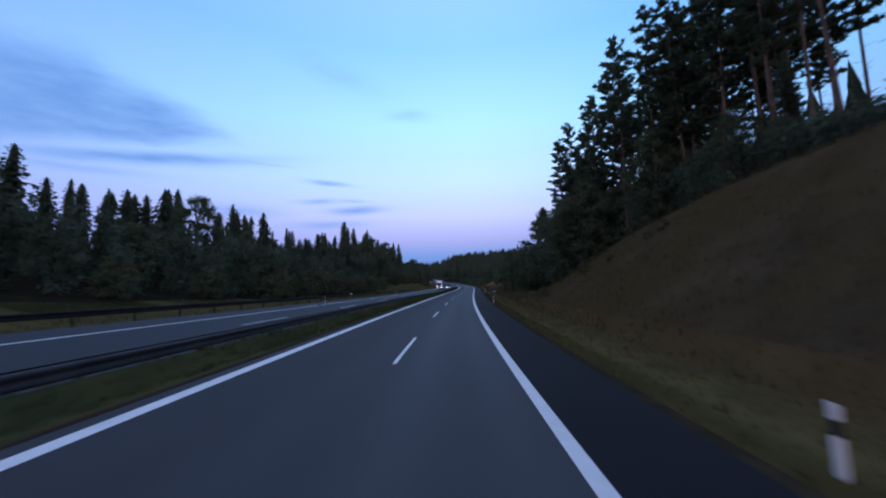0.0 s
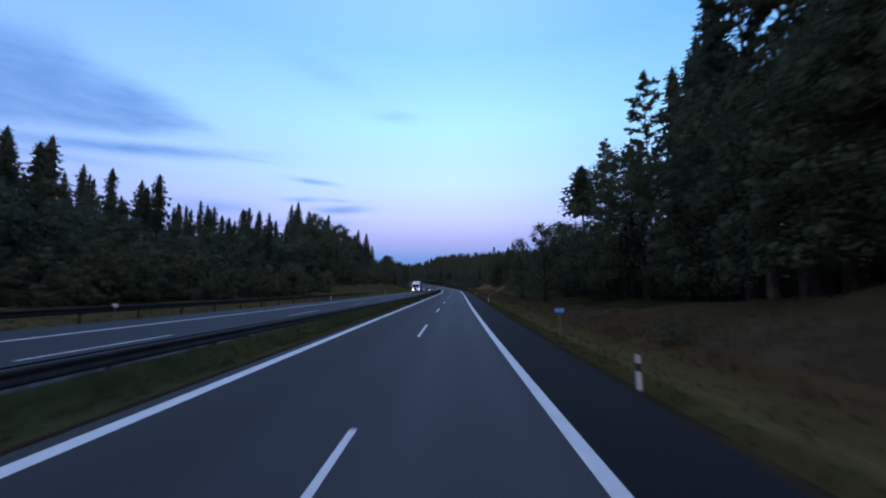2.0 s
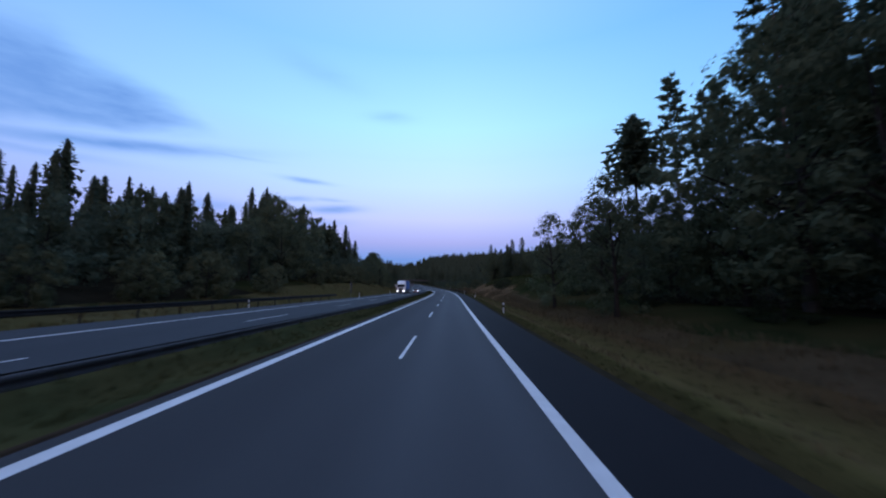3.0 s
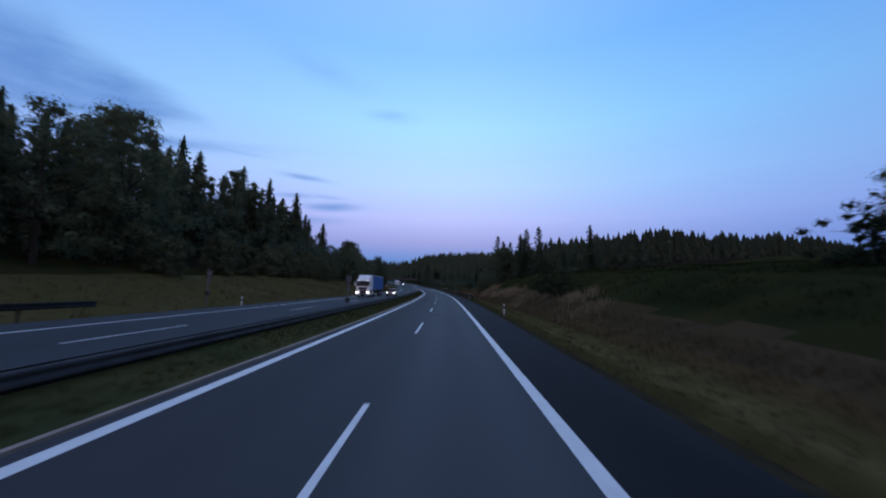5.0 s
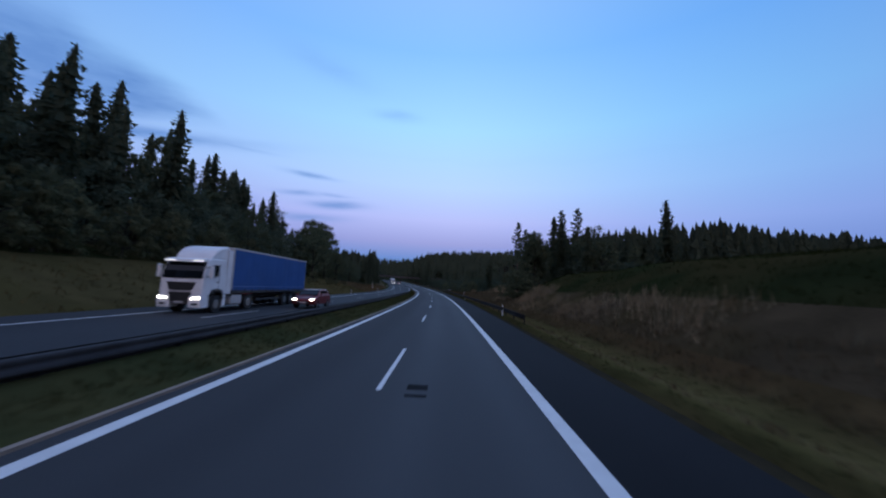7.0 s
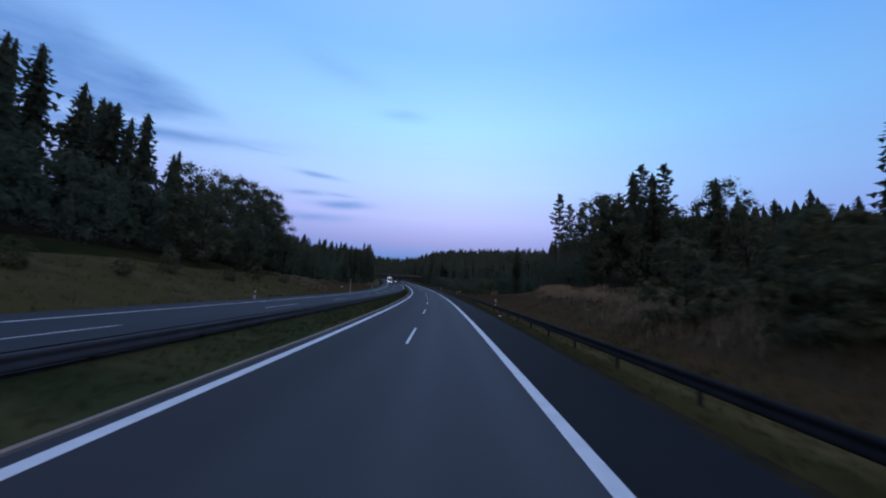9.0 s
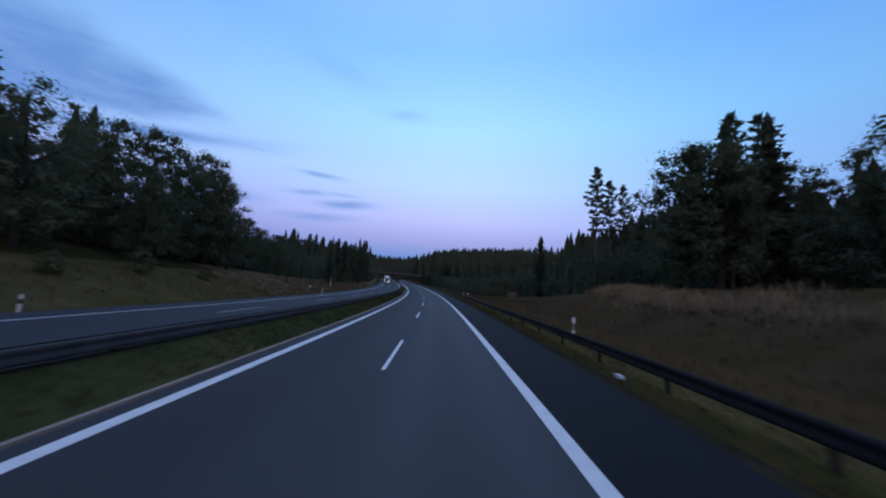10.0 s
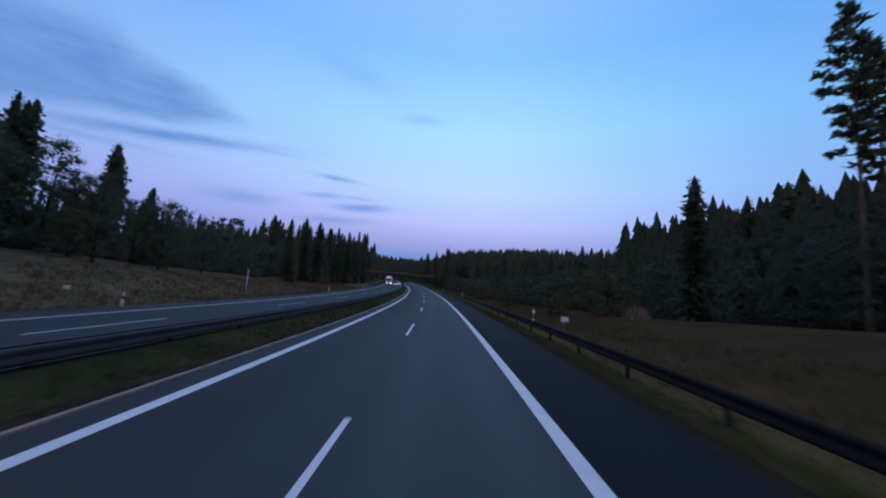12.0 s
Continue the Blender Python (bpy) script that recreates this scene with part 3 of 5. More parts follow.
# ---- guide posts and signs ----
def guide_post():
    t = new("guide_post")
    bm = boxed(-0.06, 0.06, -0.05, 0.05, -0.3, 0.54, bevel=0.02)
    part("shaft", bm, POST_WHITE, t)
    part("band", boxed(-0.056, 0.056, -0.046, 0.046, 0.53, 0.76, bevel=0.02), BLACK, t, "black band")
    bm = boxed(-0.06, 0.06, -0.05, 0.05, 0.75, 1.0, bevel=0.02)
    for v in bm.verts:
        if v.co.z > 0.95:
            v.co.z -= 0.05 * (v.co.x + 0.06) / 0.12
    part("cap", bm, POST_WHITE, t)
    part("reflector", boxed(-0.02, 0.02, -0.052, -0.045, 0.58, 0.70, bevel=0.003), ORANGE, t, "small orange reflector")
    return tagged(t, "white plastic guide post with a black band beside the road", "guide post", "guide posts")


first = guide_post()
spots = [(5.5, 7.03), (58.0, 6.65), (108.8, 6.95), (153.6, 6.95), (200.5, 7.0)]
spots_l = [(8, -18.8), (57, -18.9), (109.5, -18.8), (155.5, -18.6), (202.5, -18.6), (253.5, -18.6), (305.5, -18.6), (356, -18.6), (406, -18.6)]
behind_rail = [(250.8, 7.18), (303.6, 7.2), (354, 7.3), (405, 7.3)]


def on_ground(s, d, turn=0.0, size=1.0, sink=0.0):
    p = place(s, d)
    p.z -= sink
    return Matrix.LocRotScale(p, Euler((0, 0, heading(s) + turn)), (size, size, size))


first.matrix_basis = on_ground(*spots[0])
for s, d in spots[1:] + spots_l:
    copy_thing(first, on_ground(s, d, math.pi if d < 0 else 0))


def rail_marker():
    """A short delineator clamped on top of the guardrail."""
    t = new("rail_marker")
    shaft = part("shaft", boxed(-0.032, 0.032, -0.025, 0.025, 0.74, 1.22, bevel=0.01), TRIM_GREY, t, "narrow grey shaft")
    part("cap", boxed(-0.065, 0.065, -0.035, 0.035, 1.16, 1.40, bevel=0.02), POST_WHITE, shaft, "white reflector cap")
    part("clamp", boxed(-0.055, 0.055, -0.05, 0.05, 0.74, 0.86, bevel=0.015), POST_WHITE, t, "white clamp on the rail")
    return tagged(t, "short white marker clamped on top of the guardrail", "rail marker", "markers on the guardrail")


mk = rail_marker()
for i, (s, d) in enumerate(behind_rail):
    x, y = road_xy(s, d)
    m = Matrix.LocRotScale((x, y, float(own_z(s, 6.4)) + 0.02), Euler((0, 0, heading(s))), None)
    if i:
        copy_thing(mk, m)
    else:
        mk.matrix_basis = m


# ---- trees ----
class Soup:
    """Collects triangles and quads for one mesh."""

    def __init__(self):
        self.v, self.f = [], []

    def face(self, *pts):
        n = len(self.v)
        self.v += [tuple(p) for p in pts]
        self.f.append(tuple(range(n, n + len(pts))))

    def limb(self, p0, p1, r0, r1, n=5):
        p0, p1 = Vector(p0), Vector(p1)
        q = (p1 - p0).to_track_quat("Z", "Y")
        k = len(self.v)
        for p, r in ((p0, r0), (p1, r1)):
            self.v += [tuple(p + q @ Vector((r * math.cos(2 * math.pi * i / n), r * math.sin(2 * math.pi * i / n), 0))) for i in range(n)]
        self.f += [(k + i, k + (i + 1) % n, k + n + (i + 1) % n, k + n + i) for i in range(n)]

    def mesh(self, name, mat):
        return mesh_of(name, self.v, self.f, mat)


def trunk_mesh(rng, h, r, mat, bend=0.0, n=7):
    sp = Soup()
    p, steps = Vector((0, 0, -0.4)), 6
    ax, ay = rng.uniform(-bend, bend), rng.uniform(-bend, bend)
    for i in range(steps):
        u0, u1 = i / steps, (i + 1) / steps
        q = Vector((ax * u1 * u1, ay * u1 * u1, h * u1))
        flare = 1.35 if i == 0 else 1.0
        sp.limb(p, q, r * (1 - 0.9 * u0) * flare, r * (1 - 0.9 * u1), n)
        p = q
    return sp


def spray(sp, base, out, side, droop, length, width, rng, seg=3):
    """A flat needle-clad branch with a ragged fringe, hanging down at its tip."""
    prev = base
    for k in range(seg):
        u = (k + 1) / seg
        c = base + out * (length * u) + Vector((0, 0, -droop * length * u * u + 0.12 * length * u))
        w = width * (1.0 - 0.62 * u) * rng.uniform(0.8, 1.25)
        half = (prev + c) / 2
        for sg in (1, -1):
            for p0, p1, f in ((prev, half, 1.0), (half, c, 0.85)):
                a = side * (sg * w * f * rng.uniform(0.7, 1.25)) + Vector((0, 0, -0.3 * w * rng.uniform(0.3, 1.4))) + out * rng.uniform(0.05, 0.22) * length
                sp.face(p0, p1 + out * 0.1 * length, p0 + a)
        # hanging twigs
        hang = Vector((0, 0, -rng.uniform(0.4, 0.9) * width))
        sp.face(prev, c, (prev + c) / 2 + hang + side * rng.uniform(-0.4, 0.4) * w)
        prev = c
    return prev


def make_spruce(seed, bare=0.1, wide=0.16, dense=1.0, ragged=0.2, fine=1.0, rise=0.0, core=0.6, girth=1.0):
    """A spruce with a dense inner cone of twigs and drooping, or at rise > 0 upswept, branches round it."""
    rng = random.Random(seed)
    H = 22.0
    t = new("spruce_tree")
    tr = trunk_mesh(rng, H * 0.98, 0.26, BARK, 0.3)
    part_mesh("trunk", tr.mesh("trunk", BARK), t)
    sp = Soup()

    def reach_at(u):
        free = H * wide * (1 - u) ** 0.66 * (0.72 + 0.28 * min(1, u * 5))
        return 3.1 * math.tanh(free / 3.1) * girth + 0.16

    tiers, m = 15, 9
    for k in range(tiers):
        u = k / tiers
        z0, z1 = H * (bare + (1 - bare) * u), H * (bare + (1 - bare) * min(0.985, u + 1.7 / tiers))
        off = rng.uniform(0, 6.28)
        ring = []
        for i in range(m):
            q = reach_at(u) * core * (rng.uniform(0.75, 1.3) if i % 2 else rng.uniform(0.35, 0.65))
            ring.append(Vector((q * math.cos(off + 6.283 * i / m), q * math.sin(off + 6.283 * i / m), z0 - q * rng.uniform(0.0, 0.4))))
        for i in range(m):
            sp.face((rng.uniform(-0.1, 0.1), rng.uniform(-0.1, 0.1), z1), ring[i], ring[(i + 1) % m])
    z = H * bare
    while z < H * 0.985:
        u = (z / H - bare) / (1 - bare)
        reach = reach_at(u)
        n = int((6.5 + 3.5 * (1 - u)) * dense / math.sqrt(fine))
        off = rng.uniform(0, 6.28)
        lose = rng.random() < ragged
        swell = rng.uniform(0.86, 1.12)
        for i in range(n):
            if rng.random() < (0.4 if lose else 0.06):
                continue
            a = off + 6.283 * i / n + rng.uniform(-0.3, 0.3)
            L = reach * swell * rng.uniform(0.66, 1.14)
            out = Vector((math.cos(a), math.sin(a), 0))
            side = Vector((-out.y, out.x, 0))
            droop = rng.uniform(0.2, 0.5) * (1 - 0.6 * u) - rise * rng.uniform(0.6, 1.2)
            spray(sp, Vector((0, 0, z + rng.uniform(-0.15, 0.15))), out, side, droop, L, max(0.26, L * 0.42) * fine, rng, (3 if L > 2.2 else 2) + (1 if fine < 1 else 0))
        z += rng.uniform(0.5, 0.75) * (1.05 - 0.45 * u) * fine
    for i in range(3):
        a = i * 2.1
        sp.face((0.05 * math.cos(a), 0.05 * math.sin(a), H * 0.95), (0, 0, H * 1.0), (0.25 * math.cos(a + 0.5), 0.25 * math.sin(a + 0.5), H * 0.965))
    part_mesh("crown", sp.mesh("crown", NEEDLE), t)
    t["tall"] = H
    return t


def clump(sp, c, r, flat, n, rng, leaf, core=9):
    """A cloud of small leaves round c, with a few larger sprays inside that close it."""
    for k in range(n + core):
        while True:
            d = Vector((rng.uniform(-1, 1), rng.uniform(-1, 1), rng.uniform(-1, 1)))
            if 0.05 < d.length < 1:
                break
        inner = k >= n
        q = 0.5 if inner else 1.0
        p = c + Vector((d.x * r * q, d.y * r * q, d.z * r * flat * q))
        nv = (d.normalized() + Vector((rng.uniform(-0.35, 0.35), rng.uniform(-0.35, 0.35), rng.uniform(0.1, 0.6)))).normalized()
        a = nv.cross(Vector((rng.uniform(-1, 1), rng.uniform(-1, 1), rng.uniform(-1, 1)))).normalized()
        b = nv.cross(a)
        if inner:
            l, w = leaf * rng.uniform(1.4, 2.3), leaf * rng.uniform(0.9, 1.5)
            sp.face(p - a * l, p - a * l * 0.2 + b * w, p + a * l * 0.9, p + a * l * 0.1 - b * w)
        else:
            l, w = leaf * rng.uniform(0.7, 1.4), leaf * rng.uniform(0.5, 0.9)
            sp.face(p - a * l - b * w * 0.5, p + b * w, p + a * l)


def tuft(sp, c, out, r, n, rng):
    """Pine needles as narrow blades that stand out from the end of a twig."""
    for _ in range(n):
        d = Vector((rng.uniform(-1, 1), rng.uniform(-1, 1), rng.uniform(-0.35, 0.75))) + out * 0.7
        d.normalize()
        p = c + Vector((rng.uniform(-1, 1), rng.uniform(-1, 1), rng.uniform(-0.5, 0.5))) * r * 0.4
        q = d.cross(Vector((rng.uniform(-1, 1), rng.uniform(-1, 1), rng.uniform(-1, 1)))).normalized() * r * rng.uniform(0.16, 0.3)
        sp.face(p - q, p + q, p + d * r * rng.uniform(0.6, 1.15))


def make_pine(seed, bare=0.45, wide=2.6, lean=0.6, branches=44):
    """A scots pine: tiers of upswept branches clad in tufts, on a bare trunk with dead stubs."""
    rng = random.Random(seed)
    H = 26.0
    t = new("pine_tree")
    tr = trunk_mesh(rng, H * 0.97, 0.2, BARK_PINE, lean)
    sp = Soup()
    for i in range(branches):
        u = bare + (0.97 - bare) * (i + rng.random()) / branches
        z = H * u
        rel = (u - bare) / (1 - bare)
        prof = 0.3 + 0.8 * math.sin(math.pi * min(1, 0.2 + rel * 0.78)) ** 0.8
        L = wide * prof * (rng.uniform(0.8, 1.15) if rng.random() < 0.6 else rng.uniform(0.4, 0.75))
        a = i * 2.4 + rng.uniform(-0.5, 0.5)
        out = Vector((math.cos(a), math.sin(a), 0))
        side = Vector((-out.y, out.x, 0))
        sag = rng.uniform(-0.12, 0.1)
        mid = Vector((0, 0, z + sag * L)) + out * L * 0.55
        end = Vector((0, 0, z + (sag + rng.uniform(0.12, 0.35)) * L)) + out * L
        tr.limb((0, 0, z - 0.3), mid, 0.06, 0.035, 4)
        tr.limb(mid, end, 0.035, 0.015, 3)
        nt_ = max(4, int(3.4 * L))
        for k in range(nt_):
            f = 0.28 + 0.76 * (k + rng.random()) / nt_
            ax = (Vector((0, 0, z)).lerp(mid, f / 0.55) if f < 0.55 else mid.lerp(end, (f - 0.55) / 0.45))
            c = ax + side * rng.uniform(-0.32, 0.32) * L * (1.15 - f * 0.6) + Vector((0, 0, rng.uniform(-0.05, 0.3)))
            tuft(sp, c, out, rng.uniform(0.42, 0.68), 13, rng)
    for i in range(5):
        tuft(sp, Vector((rng.uniform(-0.25, 0.25), rng.uniform(-0.25, 0.25), H * (0.945 + 0.012 * i))), Vector((0, 0, 1)), 0.6, 16, rng)
    # dead stubs below the crown
    for i in range(9):
        z = H * rng.uniform(bare * 0.4, bare)
        a = rng.uniform(0, 6.28)
        tr.limb((0, 0, z), (math.cos(a) * 1.1, math.sin(a) * 1.1, z + rng.uniform(-0.2, 0.2)), 0.03, 0.01, 3)
    part_mesh("trunk", tr.mesh("trunk", BARK_PINE), t, "reddish bare trunk with dead stubs")
    part_mesh("crown", sp.mesh("crown", NEEDLE_PINE), t)
    t["tall"] = H
    return t


def make_broadleaf(seed, H=16.0, base=0.05, spread=0.3, clumps=80, per=50, leaf=0.165, name="broadleaf_tree", mat=None, puff=1.2, low=0.8):
    rng = random.Random(seed)
    t = new(name)
    tr = trunk_mesh(rng, H * 0.8, 0.018 * H, BARK, 0.05 * H)
    sp = Soup()
    limbs = []
    for i in range(9):
        z = H * rng.uniform(0.15, 0.5)
        a = i * 2.4 + rng.uniform(-0.4, 0.4)
        L = H * spread * rng.uniform(0.4, 0.75)
        end = Vector((math.cos(a) * L, math.sin(a) * L, z + H * rng.uniform(0.08, 0.2)))
        tr.limb((0, 0, z), end, 0.008 * H, 0.002 * H, 4)
        limbs.append(end)
    for i in range(clumps):
        u = rng.random() ** low
        z = H * (base + (0.94 - base) * u)
        prof = math.sin(math.pi * min(0.97, 0.16 + 0.8 * u)) ** 0.7
        a = rng.uniform(0, 6.28)
        rad = H * spread * prof * math.sqrt(rng.uniform(0.1, 1.15))
        c = Vector((math.cos(a) * rad, math.sin(a) * rad, z + rng.uniform(-0.03, 0.03) * H))
        clump(sp, c, H * rng.uniform(0.045, 0.085) * puff, 0.75, per, rng, leaf)
    part_mesh("trunk", tr.mesh("trunk", BARK), t)
    part_mesh("crown", sp.mesh("crown", mat or LEAF), t)
    t["tall"] = H
    return t


def tag_tree(t, label, cat, group):
    return tagged(t, label, cat, group)


SPRUCES = [tag_tree(make_spruce(11 + i, bare=b, wide=w, dense=dn, ragged=rg), "dark green spruce with drooping branches at the forest edge", "spruce tree", "roadside spruces")
           for i, (b, w, dn, rg) in enumerate([(0.05, 0.21, 0.86, 0.15), (0.08, 0.19, 0.8, 0.3), (0.04, 0.24, 0.86, 0.2), (0.3, 0.2, 0.8, 0.3)])]
SPRUCES_NEAR = [tag_tree(make_spruce(41 + i, bare=b, wide=w, dense=0.95, ragged=0.2, fine=0.7), "tall dark spruce with fine drooping branches on the bank", "spruce tree", "roadside spruces")
                for i, (b, w) in enumerate([(0.06, 0.17), (0.1, 0.15)])]
SPRUCES_FAR = [tag_tree(make_spruce(21 + i, bare=0.05, wide=w, dense=0.62, ragged=0.25), "dark green spruce in the woods ahead", "spruce tree", "roadside spruces")
               for i, w in enumerate([0.2, 0.17])]
PINES = [tag_tree(make_pine(31 + i, bare=b, wide=w), "tall scots pine with a bare reddish trunk", "pine tree", "roadside pines")
         for i, (b, w) in enumerate([(0.42, 2.5), (0.5, 2.7), (0.34, 2.3), (0.28, 2.6), (0.5, 1.7)])]
SPRUCE_HIGH = [tag_tree(make_spruce(81, bare=0.62, wide=0.2, dense=0.9, ragged=0.15, fine=0.8, girth=1.1), "spruce with a high crown on a bare trunk", "spruce tree", "roadside spruces")]
LARCHES = [tag_tree(make_spruce(91 + i, bare=0.16, wide=w, dense=0.62, ragged=0.5, fine=0.8, rise=0.5, core=0.3, girth=1.4), "loose dark conifer with long upswept branches by the meadow", "conifer tree", "loose conifers by the meadow")
           for i, w in enumerate([0.27, 0.23])]
BROADS = [tag_tree(make_broadleaf(51 + i, spread=sp, clumps=cl), "dark leafy broadleaf tree at the forest edge", "broadleaf tree", "roadside broadleaf trees")
          for i, (sp, cl) in enumerate([(0.3, 85), (0.24, 70), (0.36, 95), (0.33, 135)])]
BROADS_FAR = [tag_tree(make_broadleaf(61 + i, spread=sp, clumps=cl, per=22, leaf=0.26), "dark leafy broadleaf tree inside the forest", "broadleaf tree", "roadside broadleaf trees")
              for i, (sp, cl) in enumerate([(0.3, 66), (0.25, 60)])]
BUSHES = [tag_tree(make_broadleaf(71 + i, H=4.5, base=0.05, spread=sp, clumps=62, per=46, leaf=0.11, name="bush", mat=mt, puff=1.9, low=1.3), lb, "bush", "roadside bushes")
          for i, (sp, mt, lb) in enumerate([(0.42, LEAF_BUSH, "rounded grey-green bush at the forest edge"), (0.52, LEAF_BUSH, "wide grey-green bush at the forest edge"), (0.34, LEAF_BUSH, "slender grey-green bush before dark trees"),
                                            (0.8, LEAF_DARK, "low dark thicket on the grassy bank"), (0.46, LEAF_MID, "round dark green bush on the dry bank beside the rail")])]
PLANTED = set()
RNG = random.Random(5)


def plant(kinds, s, d, top=None, tall=None, kind=None):
    """Plant a tree with its foot on the ground; top: its tip above the road's level."""
    src = kinds[RNG.randrange(len(kinds)) if kind is None else kind]
    p = place(s, d)
    h = tall if tall else float(road_z(s)) + top - p.z
    k = h / src["tall"]
    w = k * RNG.uniform(0.9, 1.1) if k < 1.15 else k * 0.92
    m = Matrix.LocRotScale(p - Vector((0, 0, 0.1)), Euler((RNG.uniform(-0.02, 0.02), RNG.uniform(-0.02, 0.02), RNG.uniform(0, 6.28))), (w, w, k))
    if src not in PLANTED:
        PLANTED.add(src)
        src.matrix_basis = m
        return src
    t = src.copy()
    scene.collection.objects.link(t)
    for c in src.children:
        o = c.copy()
        scene.collection.objects.link(o)
        o.parent = t
    t.matrix_basis = m
    return t


# station, offset, tip above the road
for s, d, top, k in ((65, 25.4, 34.5, 2), (72.3, 26.4, 31, 3), (60.6, 23.9, 30.6, 3), (45, 25.5, 36, 2), (38, 29, 35, 3),
                     (102, 29.6, 34.1, 2), (118, 30.6, 30.2, 4), (121.6, 36.1, 29.8, 4), (121.7, 39, 30.5, 4),
                     (51, 24.3, 36, 0), (70.6, 22.5, 32, 2), (71.4, 21.3, 29.3, 4), (56, 26, 35, 1), (41.5, 27, 35, 2), (35, 27, 34, 0), (31, 30, 35, 1)):
    plant(PINES, s, d, top, kind=k)
plant(SPRUCE_HIGH, 120.9, 26.4, 26.2)
for s, d, top, k in ((28.5, 27.5, 19.5, 0), (47, 28, 24, 1), (79, 25, 27, 0)):
    plant(SPRUCES_NEAR, s, d, top, kind=k % 2)
for s, d, top, k in ((108.5, 38.6, 39.6, 2), (108.7, 41.4, 38.1, 1), (90, 30, 32, 0), (84, 28, 33, 1), (96, 33, 33, 2)):
    plant(SPRUCES_NEAR, s, d, top, kind=k % 2)
for s, d, top, k in ((284, 42, 29.4, 4), (286.5, 48, 31, 4), (309, 34, 29.2, 4), (310.4, 38, 26.7, 4), (312.4, 42, 26.6, 4)):
    plant(PINES, s, d, top, kind=k)
for s, d, top, k in ((314.5, 24.4, 14.8, 2), (256, 58, 27.7, 1), (288, 44, 24, 2), (292, 50, 25, 2), (281, 38, 27, 2), (274.8, 38, 25, 2), (265, 41.3, 21.3, 2), (300, 60, 25.8, 0), (294, 63, 23.5, 2), (289, 66, 26.6, 1), (284, 69, 24.5, 2), (280, 72, 25.6, 0), (276, 77, 23.6, 2), (273, 81, 24.2, 1), (271, 85, 21.5, 2), (270, 90, 22.6, 0), (272, 96, 21.6, 2), (275, 102, 22.4, 1), (281, 108, 23.5, 2), (338, 78, 31, 0), (348, 60, 24.5, 0), (340, 60, 25, 2), (323, 60, 23.5, 1)):
    plant(SPRUCES, s, d, top, kind=k)
for s, d, top, k in ((275.6, 29.5, 20.4, 0), (271.4, 30.5, 19.8, 1)):
    plant(LARCHES, s, d, top, kind=k)
for s, d, top, k in ((277, 42, 20, 2), (268.7, 45, 22.5, 0), (265, 46, 18, 0), (138.3, 29, 12.6, 3), (139.6, 30.6, 10.8, 3), (141, 34.5, 13, 3), (135, 33, 11.5, 3), (124.5, 24, 15.4, 1), (276.6, 28.8, 18, 1), (273.8, 28.5, 20.2, 2), (271, 29, 19, 0), (304, 35, 10, 0), (307.5, 33.5, 9.2, 2), (311, 36, 10.5, 0), (314.5, 39, 11, 2), (300, 38, 11, 2), (99, 13.8, 11.4, 1), (112.7, 13, 11, 1)):
    plant(BROADS, s, d, top, kind=k)
for s, d, top in ((97, -80, 31.5), (102.5, -63, 26), (111, -88, 35), (120, -100, 39), (131, -105, 42), (74, -80, 27.5), (82, -82, 28.5), (150, -83, 35.5), (174, -82, 31), (164, -100, 38), (173, -65.5, 29), (160, -64, 27), (212, -69, 37),
                  (228, -59, 35), (234, -61.3, 38.8), (220, -71, 42.5), (219, -65, 37.7), (263, -60, 34), (272, -58, 32.5), (275, -59, 31.8), (278.4, -58, 32.4), (283, -58, 31.3), (288, -58, 26.7), (295.4, -58, 28.4), (320.3, -45, 20.4), (322.6, -46, 20.3), (351, -74.3, 31.8), (373.4, -75.7, 30.9), (377, -77, 29), (389.5, -76.2, 23.8), (342.4, -45, 14.6), (396, -45, 20)):
    plant(SPRUCES, s, d, top)
for s, d, top in ((280, -60, 33), (240, -78, 45), (289, -69, 37.4), (470, -70, 29), (490, -74, 30.5), (525, -115, 33), (545, -32, 28), (569, -33, 29.8), (362, -67, 27.5), (186, -60, 34), (198, -62, 35), (267, -60, 36), (250, -46, 27)):
    plant(SPRUCES, s, d, top)
for s, d, top in ((48, -60, 18.5), (52, -60, 21), (56.8, -60, 21.2), (62.2, -60, 21.3), (66.6, -60, 22.2), (69.6, -60, 22.6), (73.4, -60, 25), (90, -60, 23), (96.2, -60, 24)):
    plant(SPRUCES, s, d, top)
for s, d, top, k in ((80, -58, 25, 3), (84.4, -59, 25, 1), (158, -34, 21.5, 3), (168, -44, 27, 2), (163, -40, 24, 2), (264, -31, 17, 0), (228, -31, 14, 2), (277, -38, 18.2, 3), (281.4, -38, 20.9, 2), (286.5, -38, 22.2, 3), (292.5, -38, 21, 2), (299, -38, 23, 3), (303, -37.5, 20.8, 2), (307.5, -42, 21.6, 3), (311, -42.5, 20.5, 2), (292, -52, 26, 1), (326, -45, 17.6, 1), (150, -34, 18.5, 2), (141, -36, 16, 0)):
    plant(BROADS, s, d, top, kind=k)


for s, d, top in ((368, -31, 15.5), (376, -30, 17), (384, -29, 17.3), (391, -28, 16.8), (399, -27, 18), (406, -27, 17.2), (413, -26, 18.6), (420, -27, 17.8), (428, -26, 18.8), (436, -26, 18), (444, -25.5, 18.5), (451, -25, 16.5), (457, -25, 17.5)):
    plant(SPRUCES, s, d, top)


for s, d, top in ((466, 10.5, 10), (471, 12, 12), (476, 10, 11), (478, 14, 13), (462, 13, 12), (456, 15, 13), (474, 17, 14), (448, 14, 12), (440, 16, 13.5)):
    plant(SPRUCES_FAR, s, d, top)


